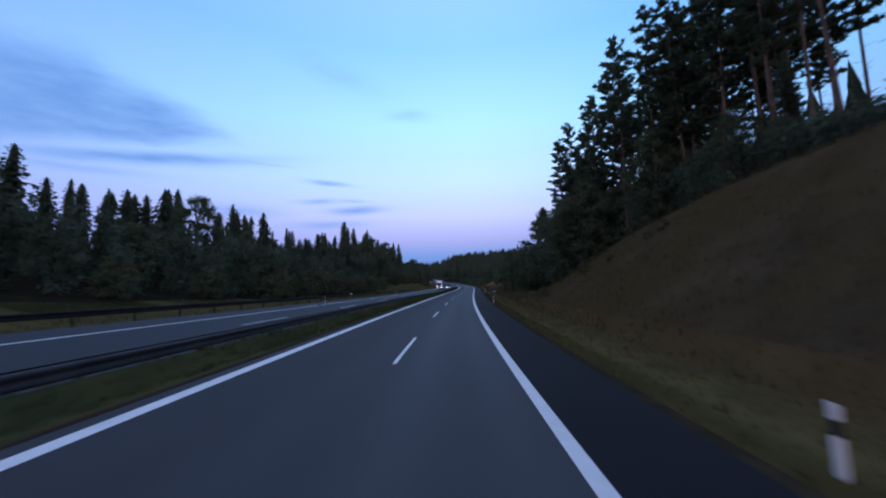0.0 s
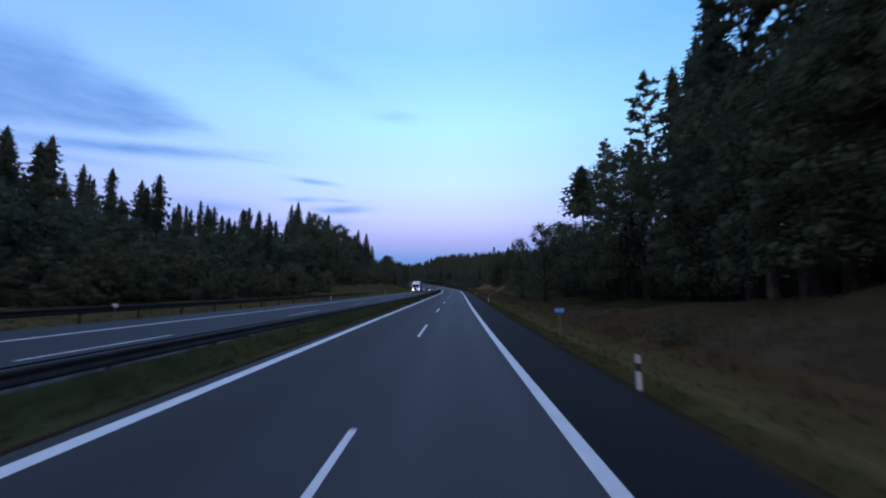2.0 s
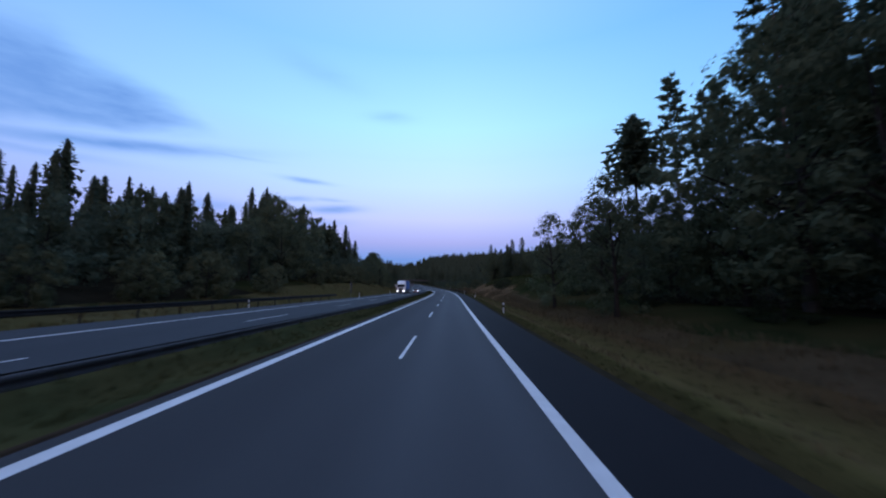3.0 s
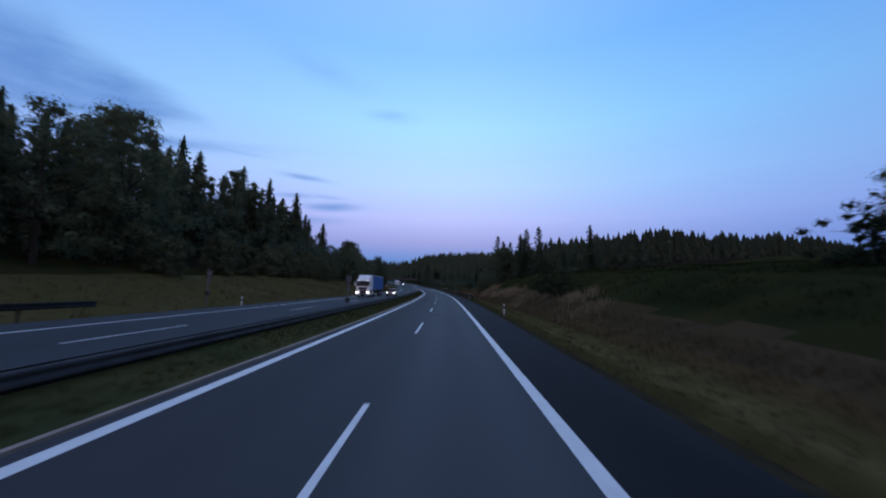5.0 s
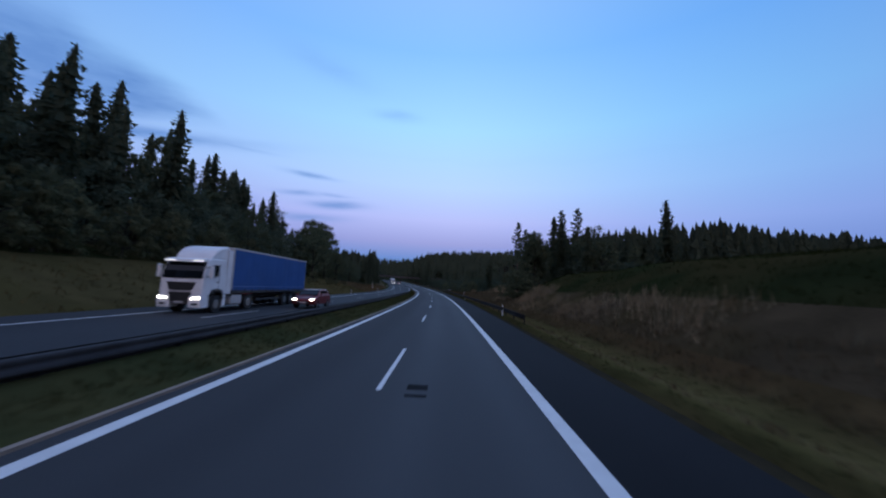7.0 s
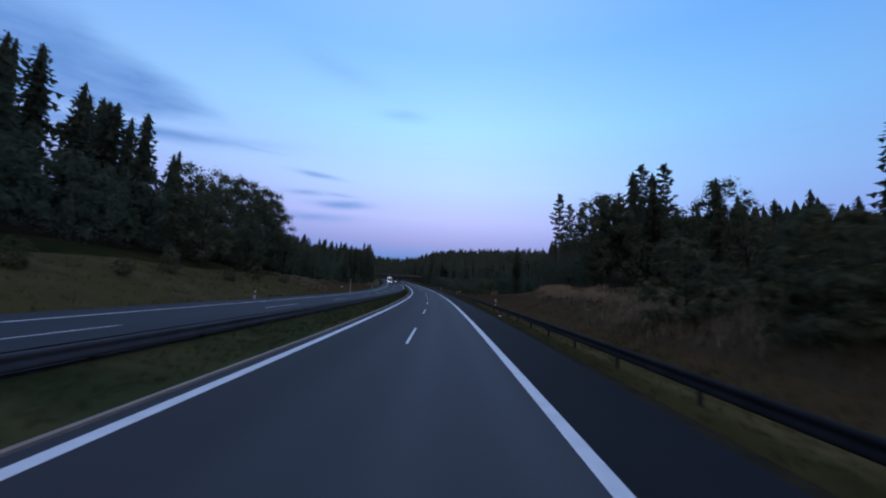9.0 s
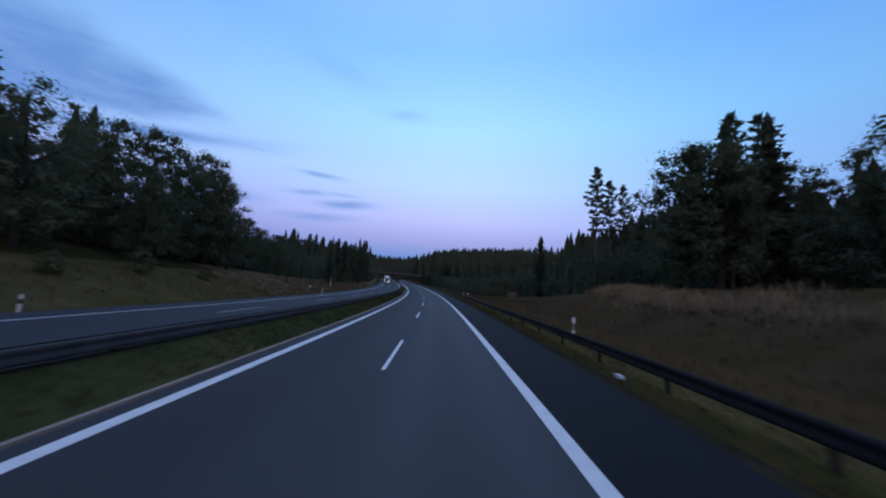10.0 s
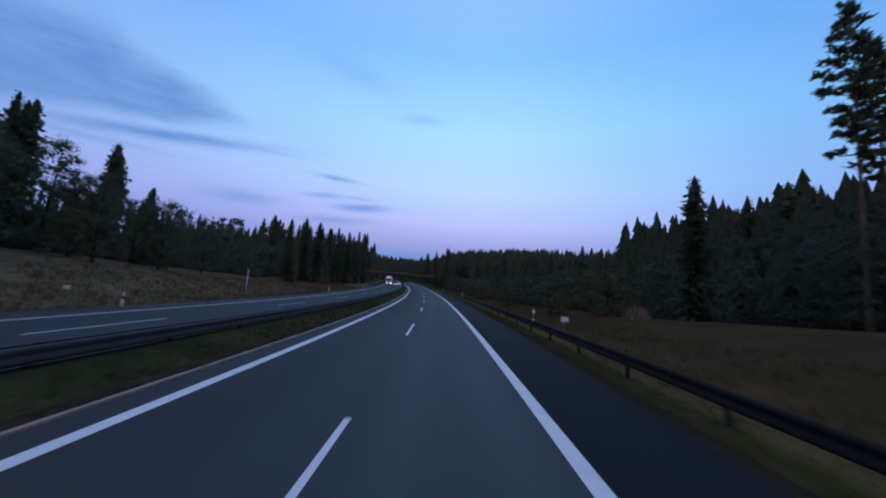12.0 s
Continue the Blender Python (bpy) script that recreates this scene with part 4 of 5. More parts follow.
def grove(n, s0, s1, d0, d1, tops, kinds, low=6.0, seed=1):
    """Fill a stretch of forest; tops: stations and canopy heights above the road, from which trees stand back by up to low."""
    r = random.Random(seed)
    done = []
    tries = 0
    while len(done) < n and tries < n * 30:
        tries += 1
        s, d = r.uniform(s0, s1), r.uniform(d0, d1)
        if any((s - a) ** 2 + (d - b) ** 2 < 5.0 for a, b in done):
            continue
        done.append((s, d))
        pick = kinds[r.randrange(len(kinds))]
        top = float(np.interp(s, tops[0], tops[1])) - low * r.random() ** 1.3
        if float(road_z(s)) + top - place(s, d).z > 2.0:
            plant(pick, s, d, top)


# the forest on the bank and beyond it
grove(10, 26, 46, 27, 38, ([26, 46], [37, 36]), [PINES], 5, 2)
grove(9, -14, 26, 27, 33, ([-14, 26], [37, 37]), [PINES], 5, 32)
grove(22, 40, 74, 26, 44, ([40, 60, 74], [37, 33, 29]), [PINES], 6, 22)
grove(9, 60, 96, 33, 58, ([60, 96], [28, 27]), [PINES, SPRUCES], 6, 3)
grove(26, 56, 128, 20.5, 27, ([56, 70, 85, 93, 99, 104, 112, 122, 130], [19, 19, 19.5, 20, 17, 12.5, 13, 15.5, 15]), [BROADS], 3.5, 4)
grove(14, -20, 58, 24.5, 29, ([-20, 24, 33, 44, 58], [13, 13.5, 17.5, 20, 17]), [BROADS], 3, 14)
grove(18, 44, 78, 31, 42, ([36, 50, 78], [19, 20, 20]), [SPRUCES_FAR], 9, 23)
# the forest across the road
grove(26, -30, 140, -60, -38, ([-30, 40, 90, 140], [22, 22, 21, 22]), [SPRUCES, SPRUCES, BROADS_FAR], 6, 5)
grove(28, 20, 230, -95, -60, ([20, 60, 100, 150, 200, 230], [25, 26, 30, 30, 32, 35]), [SPRUCES_FAR], 5, 6)
grove(30, 150, 300, -62, -37, ([150, 190, 230, 270, 300], [22, 26, 30, 27, 21]), [SPRUCES, SPRUCES, BROADS_FAR], 8, 7)
grove(24, 150, 345, -37, -30.5, ([150, 200, 260, 300, 345], [14, 11, 13, 15, 9]), [BROADS], 6, 8)
grove(20, 230, 350, -95, -60, ([230, 260, 300, 350], [37, 36, 33, 24]), [SPRUCES_FAR], 6, 9)
grove(30, 338, 470, -80, -42, ([330, 345, 366, 396, 431, 470], [14.5, 14, 14.5, 18.5, 23, 26]), [SPRUCES_FAR, SPRUCES_FAR, BROADS_FAR], 5, 10)
grove(28, 450, 580, -75, -26, ([450, 500, 560, 580], [27, 29, 30, 29]), [SPRUCES_FAR], 4, 11)
grove(18, 4, 132, -38, -33.5, ([0, 60, 132], [7.5, 9.5, 11]), [BROADS], 4, 37)
grove(46, 6, 150, -57, -40, ([-10, 41, 66, 117, 130, 150], [14, 13.5, 17, 17.5, 17, 21]), [BROADS_FAR, SPRUCES_FAR], 2.5, 35)
grove(34, 150, 262, -55, -40, ([150, 160, 192, 225, 262], [21, 23, 26, 26, 21.5]), [SPRUCES_FAR, SPRUCES_FAR, BROADS_FAR], 3.5, 36)
# past the meadow and along the road ahead
grove(12, 320, 440, 24, 38, ([318, 350, 400, 440], [9.5, 10.5, 14, 18]), [SPRUCES_FAR, BROADS_FAR], 3, 34)
grove(16, 322, 440, 38, 62, ([318, 350, 400, 440], [13.5, 15.5, 17, 20]), [SPRUCES_FAR, SPRUCES_FAR, BROADS_FAR], 6, 12)
grove(28, 415, 600, 9, 60, ([415, 480, 540, 600], [17, 23, 27, 29]), [SPRUCES_FAR], 4, 13)
grove(14, 268, 312, 44, 75, ([268, 312], [21, 22]), [SPRUCES, BROADS_FAR], 5, 15)
grove(16, 318, 372, 62, 100, ([318, 340, 372], [25, 26, 25]), [SPRUCES_FAR], 4, 16)
for s, d, tall, k in ((48, -31, 4, 0), (36, -32, 4.5, 1), (62, -30, 4.5, 1), (68, -31, 5, 0), (75, -30, 4.2, 1), (79, -30.5, 3.6, 1), (82, -31, 6.8, 2), (87, -31.5, 6.4, 2), (93, -31, 6.4, 0), (99, -30, 5, 1),
                      (109, -30, 5.2, 1), (113, -32, 5.5, 1), (119, -29.5, 6.3, 1), (123, -31, 6, 0), (134, -29, 4.2, 1), (139, -30, 4.6, 0), (160, -30, 5, 1), (172, -31, 6, 0), (179, -30.5, 5.2, 1), (186.5, -30.5, 5.6, 0), (191.5, -31, 6.5, 1), (196.5, -31, 6.2, 0), (203, -31, 5.8, 1), (209, -30.5, 6.2, 0), (217, -30, 6, 1), (226, -30, 5.5, 1),
                      (230, 13.2, 4.5, 4), (222.6, 13, 4.3, 4), (225.6, 15, 3.5, 4), (141, 27.5, 4.2, 3), (142.5, 31, 3.6, 3), (137, 27, 4.2, 3), (161, 14.3, 2.6, 3), (164, 14.4, 3.0, 3), (166.8, 14.6, 2.7, 3), (317.5, 18, 4.6, 1), (333, 18, 5.4, 1), (319.6, 14, 2.6, 1), (344, 14, 3.2, 1), (326, 20, 4.6, 0), (352, 15, 4.5, 1), (364, 12.5, 4.2, 0),
                      (30, 18, 0.9, 3), (31.2, 17.6, 0.7, 3), (36, 16.2, 0.6, 3), (24, 21, 0.7, 3), (46, 12, 1.4, 1), (52, 11.5, 1.2, 0), (40, 15, 1.5, 1), (64, 11, 1.3, 1), (90, 18, 2.2, 3), (104, 19, 2.6, 3), (121, 18.5, 2.0, 3),
                      (236, -26, 2.2, 1), (244, -25.5, 1.6, 1), (252, -27, 2.6, 0), (262, -26, 1.8, 1), (272, -27, 2.4, 1), (281, -26, 1.6, 1)):
    plant(BUSHES, s, d, tall=tall, kind=k)
for kinds in (SPRUCES, SPRUCES_NEAR, SPRUCES_FAR, SPRUCE_HIGH, PINES, LARCHES, BROADS, BROADS_FAR, BUSHES):
    for src in kinds:
        del src["tall"]


# ---- far woods ----
def far_woods(name, n, region, label, seed, tiers=6, m=8, wide=1.0):
    """Many small conifers on distant slopes, one object; region(rng) gives station, offset and the tree's height."""
    r = random.Random(seed)
    sp = Soup()
    for _ in range(n):
        s, d, h = region(r)
        if h < 2:
            continue
        p = place(s, d)
        w = h * r.uniform(0.13, 0.19) * wide
        for k in range(tiers):
            u0 = k / tiers
            z0, z1 = p.z + h * (0.06 + 0.94 * u0) - h * 0.03, p.z + h * min(1.0, 0.06 + 0.94 * (u0 + 1.5 / tiers))
            rr = w * (1 - u0) ** 0.8
            off = r.uniform(0, 6.28)
            tip = Vector((p.x + r.uniform(-0.12, 0.12), p.y + r.uniform(-0.12, 0.12), z1))
            ring = [Vector((p.x + rr * q * math.cos(off + 6.283 * i / m), p.y + rr * q * math.sin(off + 6.283 * i / m), z0 - rr * r.uniform(-0.15, 0.5)))
                    for i in range(m) for q in (r.uniform(0.7, 1.35) if i % 2 else r.uniform(0.25, 0.55),)]
            for i in range(m):
                sp.face(tip, ring[i], ring[(i + 1) % m])
    ob = new(name, sp.mesh(name, NEEDLE))
    return tagged(ob, label, "forest", kind="stuff")


def behind(s0, s1, d0, d1, tops, low, back):
    """A region of forest interior whose tips stay below the canopy."""
    def region(r):
        s, d = r.uniform(s0, s1), r.uniform(d0, d1)
        top = float(np.interp(s, tops[0], tops[1])) - back - low * r.random()
        return s, d, float(road_z(s)) + top - place(s, d).z
    return region


def treeline(r):
    d = r.uniform(55, 420)
    s = float(np.interp(d, [60, 95, 165, 310, 420], [318, 350, 345, 405, 440])) + 90 * r.random() ** 1.5
    return s, d, 13.5 + 6.5 * r.random() ** 1.5 + (4 * r.random() if r.random() < 0.07 else 0) + 5 * noise.noise((s * 0.03, d * 0.03, 2.0)) + float(np.interp(d, [100, 112, 145, 190], [0, 3, 3, 0]))


far_woods("far_treeline", 1250, treeline, "dark conifer woods behind the meadow", 3, 7, 10, 1.55)
far_woods("forest_interior", 420, behind(-20, 230, -105, -64, ([-20, 100, 150, 200, 230], [20, 20, 22, 26, 28]), 8, 3), "dark conifer forest interior across the road", 4)
far_woods("forest_interior", 420, behind(150, 360, -105, -64, ([150, 230, 300, 330, 360], [22, 30, 26, 18, 15]), 9, 5), "dark conifer forest interior on the slope", 6)
far_woods("forest_interior", 90, behind(128, 186, -75, -56, ([128, 150, 186], [15, 20, 23]), 7, 0), "dark conifer forest interior behind broadleaf trees", 18)
far_woods("forest_interior", 90, behind(268, 335, -75, -54, ([268, 300, 320, 335], [19, 20, 16, 13]), 6, 0), "dark conifer forest interior on the low slope", 19)
far_woods("forest_interior", 80, behind(54, 84, 33, 48, ([54, 60, 70, 84], [28, 28, 27, 24]), 8, 1), "dark conifer forest interior on the cutting", 17)
far_woods("forest_interior", 220, behind(46, 128, 47, 75, ([46, 60, 74, 128], [31, 29, 23, 14]), 8, 2), "dark conifer forest interior on the bank", 7)
far_woods("forest_interior", 420, behind(360, 620, -110, -26, ([360, 420, 480, 560, 620], [13, 18, 25, 29, 28]), 6, 1), "dark conifer forest ahead", 8)
far_woods("forest_interior", 420, behind(340, 640, 30, 90, ([330, 400, 480, 560, 640], [12.5, 14.5, 22, 27, 30]), 6, 1), "dark conifer forest beside the road ahead", 9)
far_woods("far_woods_left", 400, lambda r: (r.uniform(60, 640), -r.uniform(100, 220), r.uniform(14, 19)), "dark conifer woods on the slope", 10)
far_woods("far_hill_woods", 1400, lambda r: (r.uniform(620, 1150), r.uniform(-420, 420) if r.random() < 0.75 else r.uniform(-100, 160), 14 + 7 * r.random() ** 1.7), "distant wooded hill in dusk haze", 5, wide=1.7)


# ---- vehicles ----
TRUCK_WHITE = material("truck_white_paint", (0.80, 0.81, 0.80), (0.70, 0.70, 0.69), 0.35, 2, 30, 0.02)
TARP = material("blue_tarpaulin", (0.005, 0.074, 0.27), (0.004, 0.058, 0.21), 0.7, 0.8, 12, 0.1)
TARP_PALE = material("pale_blue_stripe", (0.12, 0.22, 0.42), (0.09, 0.17, 0.34), 0.5, 2, 30, 0.02)
TRIM = material("pale_trim", (0.45, 0.45, 0.44), (0.36, 0.36, 0.35), 0.5, 3, 30, 0.03)
CHASSIS = material("chassis_grey", (0.05, 0.05, 0.052), (0.025, 0.025, 0.026), 0.7, 3, 30, 0.1)
RUBBER = material("tyre_rubber", (0.02, 0.02, 0.02), (0.012, 0.012, 0.012), 0.85, 8, 60, 0.1)
RIM = material("rim_metal", (0.3, 0.3, 0.3), (0.2, 0.2, 0.2), 0.4, 5, 40, 0.02, metal=0.7)
RED_PAINT = material("red_car_paint", (0.17, 0.014, 0.016), (0.13, 0.011, 0.012), 0.3, 3, 30, 0.01)
LAMP_RED = material("red_lamp", (0.25, 0.01, 0.01), None, 0.3, 5, 40, 0)
HEADLIGHT = material("headlight_glow", (0.9, 0.9, 0.85), None, 0.2, 5, 40, 0, emit=((1.0, 0.95, 0.85), 10.0))
MARKER = material("marker_glow", (0.9, 0.9, 0.85), None, 0.2, 5, 40, 0, emit=((1.0, 0.97, 0.92), 1.2))
GLASS = glass_dark("vehicle_glass")


def extruded(profile, x0, x1, bevel=0.0):
    """A side profile [(y, z)] drawn out across x, with rounded edges."""
    bm = bmesh.new()
    a = [bm.verts.new((x0, y, z)) for y, z in profile]
    b = [bm.verts.new((x1, y, z)) for y, z in profile]
    n = len(profile)
    for i in range(n):
        bm.faces.new((a[i], a[(i + 1) % n], b[(i + 1) % n], b[i]))
    bm.faces.new(a[::-1])
    bm.faces.new(b)
    bmesh.ops.recalc_face_normals(bm, faces=bm.faces)
    if bevel:
        bmesh.ops.bevel(bm, geom=list(bm.edges), offset=bevel, segments=2, affect="EDGES", profile=0.6)
    return bm


def wheel(parent, x, y, r, w):
    s = 1 if x > 0 else -1
    hub = part("wheel", tube((x - s * w, y, r), (x, y, r), r, r, 20), RUBBER, parent)
    part("rim", tube((x - s * 0.02, y, r), (x + s * 0.015, y, r), r * 0.58, r * 0.5, 16), RIM, hub)


def slab(outline, y0, y1, bevel=0.0):
    """A plate cut to an outline [(x, z)] and given a thickness along y."""
    bm = bmesh.new()
    a = [bm.verts.new((x, y0, z)) for x, z in outline]
    b = [bm.verts.new((x, y1, z)) for x, z in outline]
    n = len(outline)
    for i in range(n):
        bm.faces.new((a[i], a[(i + 1) % n], b[(i + 1) % n], b[i]))
    bm.faces.new(a[::-1])
    bm.faces.new(b)
    bmesh.ops.recalc_face_normals(bm, faces=bm.faces)
    if bevel:
        bmesh.ops.bevel(bm, geom=list(bm.edges), offset=bevel, segments=2, affect="EDGES", profile=0.6)
    return bm


def taper(bm, z0, z1, amount, y_front, y_back, nose):
    """Draw a cab's shell in towards the roof and round its nose in plan."""
    for v in bm.verts:
        up = min(1.0, max(0.0, (v.co.z - z0) / (z1 - z0)))
        fwd = min(1.0, max(0.0, (v.co.y - y_back) / (y_front - y_back)))
        v.co.x *= (1 - amount * up) * (1 - nose * fwd * fwd)
    return bm


def make_lorry():
    """Front bumper at y = 0, the rest behind it."""
    t = new("lorry")
    shell = [(0.02, 0.98), (0.03, 1.3), (0.0, 1.88), (-0.13, 2.35), (-0.36, 2.96), (-0.62, 3.1), (-2.25, 3.16), (-2.25, 1.02), (-1.98, 1.02), (-1.93, 1.16), (-1.75, 1.3), (-1.3, 1.36), (-0.86, 1.3), (-0.7, 1.16), (-0.66, 0.98)]
    cab = part("cab", taper(extruded(shell, -1.24, 1.24, 0.09), 1.9, 3.2, 0.07, 0.05, -0.7, 0.05), TRUCK_WHITE, t, "white painted cab")
    part("wind_deflector", taper(extruded([(-0.75, 3.08), (-0.9, 3.3), (-1.25, 3.62), (-1.7, 3.82), (-2.45, 3.96), (-2.45, 3.1)], -1.16, 1.16, 0.12), 3.1, 4.0, 0.05, -0.7, -2.0, 0.1), TRUCK_WHITE, t, "white roof deflector")
    for sx in (-1, 1):
        part("side_fairing", boxed(min(sx * 1.16, sx * 1.23), max(sx * 1.16, sx * 1.23), -2.72, -2.22, 1.05, 3.75, bevel=0.03), TRUCK_WHITE, t)
    part("windscreen", taper(extruded([(0.02, 1.93), (-0.10, 2.36), (-0.31, 2.88), (-0.36, 2.88), (-0.16, 2.36), (-0.04, 1.93)], -1.17, 1.17, 0.01), 1.9, 3.2, 0.07, 0.05, -0.7, 0.05), GLASS, cab, "dark windscreen")
    part("wiper", boxed(-0.75, 0.1, 0.012, 0.03, 1.95, 1.98, bevel=0.004), BLACK, cab)
    part("sun_visor", extruded([(-0.02, 2.84), (-0.06, 2.98), (-0.4, 3.06), (-0.4, 3.02), (-0.1, 2.92)], -1.12, 1.12, 0.012), TRUCK_WHITE, cab)
    for x in (-0.78, 0.78):
        part("marker_lamp", boxed(x - 0.3, x + 0.3, -0.05, -0.015, 2.9, 2.95, bevel=0.01), MARKER, cab, "lit marker lamp")
    part("upper_grille", slab([(-0.8, 1.72), (0.8, 1.72), (0.66, 1.32), (0.5, 1.26), (-0.5, 1.26), (-0.66, 1.32)], -0.02, 0.05, 0.012), BLACK, cab, "black upper grille")
    for z in (1.38, 1.49, 1.6):
        w = 0.5 + (z - 1.26) * 0.45
        part("slat", boxed(-w, w, 0.04, 0.065, z - 0.014, z + 0.014, bevel=0.005), CHASSIS, cab)
    part("grille_bar", boxed(-0.62, 0.62, 0.03, 0.075, 1.185, 1.235, bevel=0.01), TRIM, cab, "pale bar across the grille")
    part("lower_grille", slab([(-0.6, 1.16), (0.6, 1.16), (0.5, 0.62), (0.38, 0.5), (-0.38, 0.5), (-0.5, 0.62)], -0.05, 0.09, 0.015), BLACK, cab, "black lower grille")
    for z in (0.74, 0.9, 1.04):
        part("slat", boxed(-0.48, 0.48, 0.08, 0.1, z - 0.014, z + 0.014, bevel=0.005), CHASSIS, cab)
    part("plate_bar", boxed(-0.26, 0.26, 0.09, 0.105, 0.56, 0.67, bevel=0.004), TRIM, cab)
    for sx in (-1, 1):
        lo, hi = (0.5, 1.22) if sx > 0 else (-1.22, -0.5)
        bm = part("bumper_corner", boxed(lo, hi, -0.62, 0.1, 0.32, 1.0, bevel=0.07), TRUCK_WHITE, cab)
        part("headlight", slab([(sx * 0.66, 0.78), (sx * 1.14, 0.8), (sx * 1.16, 0.93), (sx * 0.7, 0.9)], 0.02, 0.115, 0.012), HEADLIGHT, cab, "lit headlight")
        part("fog_lamp", boxed(min(sx * 0.72, sx * 1.06), max(sx * 0.72, sx * 1.06), 0.07, 0.108, 0.46, 0.58, bevel=0.012), BLACK, cab, "dark fog lamp recess")
        a, b = (1.205, 1.232) if sx > 0 else (-1.232, -1.205)
        part("side_window", extruded([(-0.5, 2.0), (-0.62, 2.62), (-0.78, 2.74), (-1.32, 2.74), (-1.32, 2.12), (-0.9, 2.0)], a, b, 0.006), GLASS, cab, "dark side window")
        part("door_seam", boxed(a, b + 0.006 * sx if sx > 0 else b, -1.42, -1.405, 1.35, 2.85), CHASSIS, cab)
        part("door_handle", boxed(sx * 1.24 - 0.012, sx * 1.24 + 0.012, -1.36, -1.18, 1.72, 1.77, bevel=0.005), BLACK, cab)
        m = part("mirror", boxed(min(sx * 1.36, sx * 1.58), max(sx * 1.36, sx * 1.58), -0.34, -0.16, 1.95, 2.68, bevel=0.05), TRUCK_WHITE, cab, "white wing mirror")
        for z in (2.06, 2.56):
            part("arm", boxed(min(sx * 1.18, sx * 1.38), max(sx * 1.18, sx * 1.38), -0.28, -0.22, z - 0.03, z + 0.03, bevel=0.01), BLACK, m)
        part("wheel_arch", extruded([(-0.7, 0.72), (-0.74, 1.1), (-0.98, 1.31), (-1.62, 1.31), (-1.88, 1.1), (-1.94, 0.72), (-1.86, 0.72), (-1.8, 1.06), (-1.58, 1.23), (-1.02, 1.23), (-0.82, 1.06), (-0.78, 0.72)], min(sx * 0.9, sx * 1.25), max(sx * 0.9, sx * 1.25)), BLACK, cab, "black wheel arch")
        part("step", boxed(min(sx * 1.0, sx * 1.22), max(sx * 1.0, sx * 1.22), -2.25, -1.96, 0.35, 1.02, bevel=0.03), TRUCK_WHITE, cab)
        part("fuel_tank", boxed(min(sx * 0.6, sx * 1.2), max(sx * 0.6, sx * 1.2), -4.2, -2.9, 0.4, 1.0, bevel=0.1), TRIM, t, "pale metal fuel tank")
        for y in (-1.34, -5.0, -10.9, -12.2, -13.5):
            wheel(t, sx * 1.22, y, 0.5, 0.36)
        part("underrun_rail", boxed(min(sx * 1.12, sx * 1.16), max(sx * 1.12, sx * 1.16), -10.1, -6.2, 0.55, 0.7, bevel=0.01), CHASSIS, t)
        part("tail_lamp", boxed(sx * 0.95 - 0.18, sx * 0.95 + 0.18, -15.24, -15.2, 0.9, 1.05, bevel=0.01), LAMP_RED, t, "red tail lamp")
    part("chassis", boxed(-0.5, 0.5, -15.0, -1.9, 0.75, 1.05, bevel=0.03), CHASSIS, t)
    part("mudguard", boxed(-1.15, 1.15, -5.75, -4.3, 1.03, 1.1, bevel=0.02), LAMP_RED, t, "dull red mudguard")
    part("trailer_floor", boxed(-1.25, 1.25, -15.2, -2.85, 1.1, 1.3, bevel=0.02), CHASSIS, t)
    part("front_wall", boxed(-1.25, 1.25, -2.87, -2.78, 1.3, 3.95, bevel=0.02), TRIM, t, "pale front wall of the trailer")
    part("roof_sheet", boxed(-1.24, 1.24, -15.15, -2.85, 3.9, 3.93, bevel=0.01), TARP, t)
    part("rear_doors", boxed(-1.24, 1.24, -15.2, -15.12, 1.3, 3.9, bevel=0.02), TRIM, t)
    for sx in (-1, 1):
        # the curtain bellies out a little between its posts
        bm = bmesh.new()
        nx, cols = [], 49
        for i in range(cols):
            y = -2.86 - i * (12.26 / (cols - 1))
            belly = 0.012 * abs(math.sin(math.pi * i / 8)) + 0.004 * math.sin(i * 2.1)
            nx.append([bm.verts.new((sx * (1.245 + belly * f), y, z)) for z, f in ((1.22, 0.2), (1.5, 0.8), (2.6, 1.2), (3.6, 0.8), (3.86, 0.1))])
        for p, q in zip(nx, nx[1:]):
            for k in range(4):
                bm.faces.new((p[k], q[k], q[k + 1], p[k + 1]))
        bmesh.ops.recalc_face_normals(bm, faces=bm.faces)
        bmesh.ops.solidify(bm, geom=list(bm.faces), thickness=0.01)
        curtain = part("curtain", bm, TARP, t, "blue tarpaulin curtain side")
        part("roof_rail", boxed(sx * 1.255 - 0.025, sx * 1.255 + 0.025, -15.2, -2.8, 3.84, 3.96, bevel=0.01), TRIM, t, "pale roof rail")
        part("stripe", boxed(sx * 1.268 - 0.006, sx * 1.268 + 0.006, -15.1, -2.9, 1.5, 1.535, bevel=0.002), TARP_PALE, curtain, "pale blue reflective stripe")
        for k in range(12):
            y = -3.3 - k * 1.03
            part("strap", boxed(sx * 1.268 - 0.012, sx * 1.268 + 0.012, y - 0.025, y + 0.025, 1.12, 1.42, bevel=0.004), BLACK, t)
    return tagged(t, "white lorry with blue tarpaulin trailer and lit headlights", "lorry", "oncoming lorries")


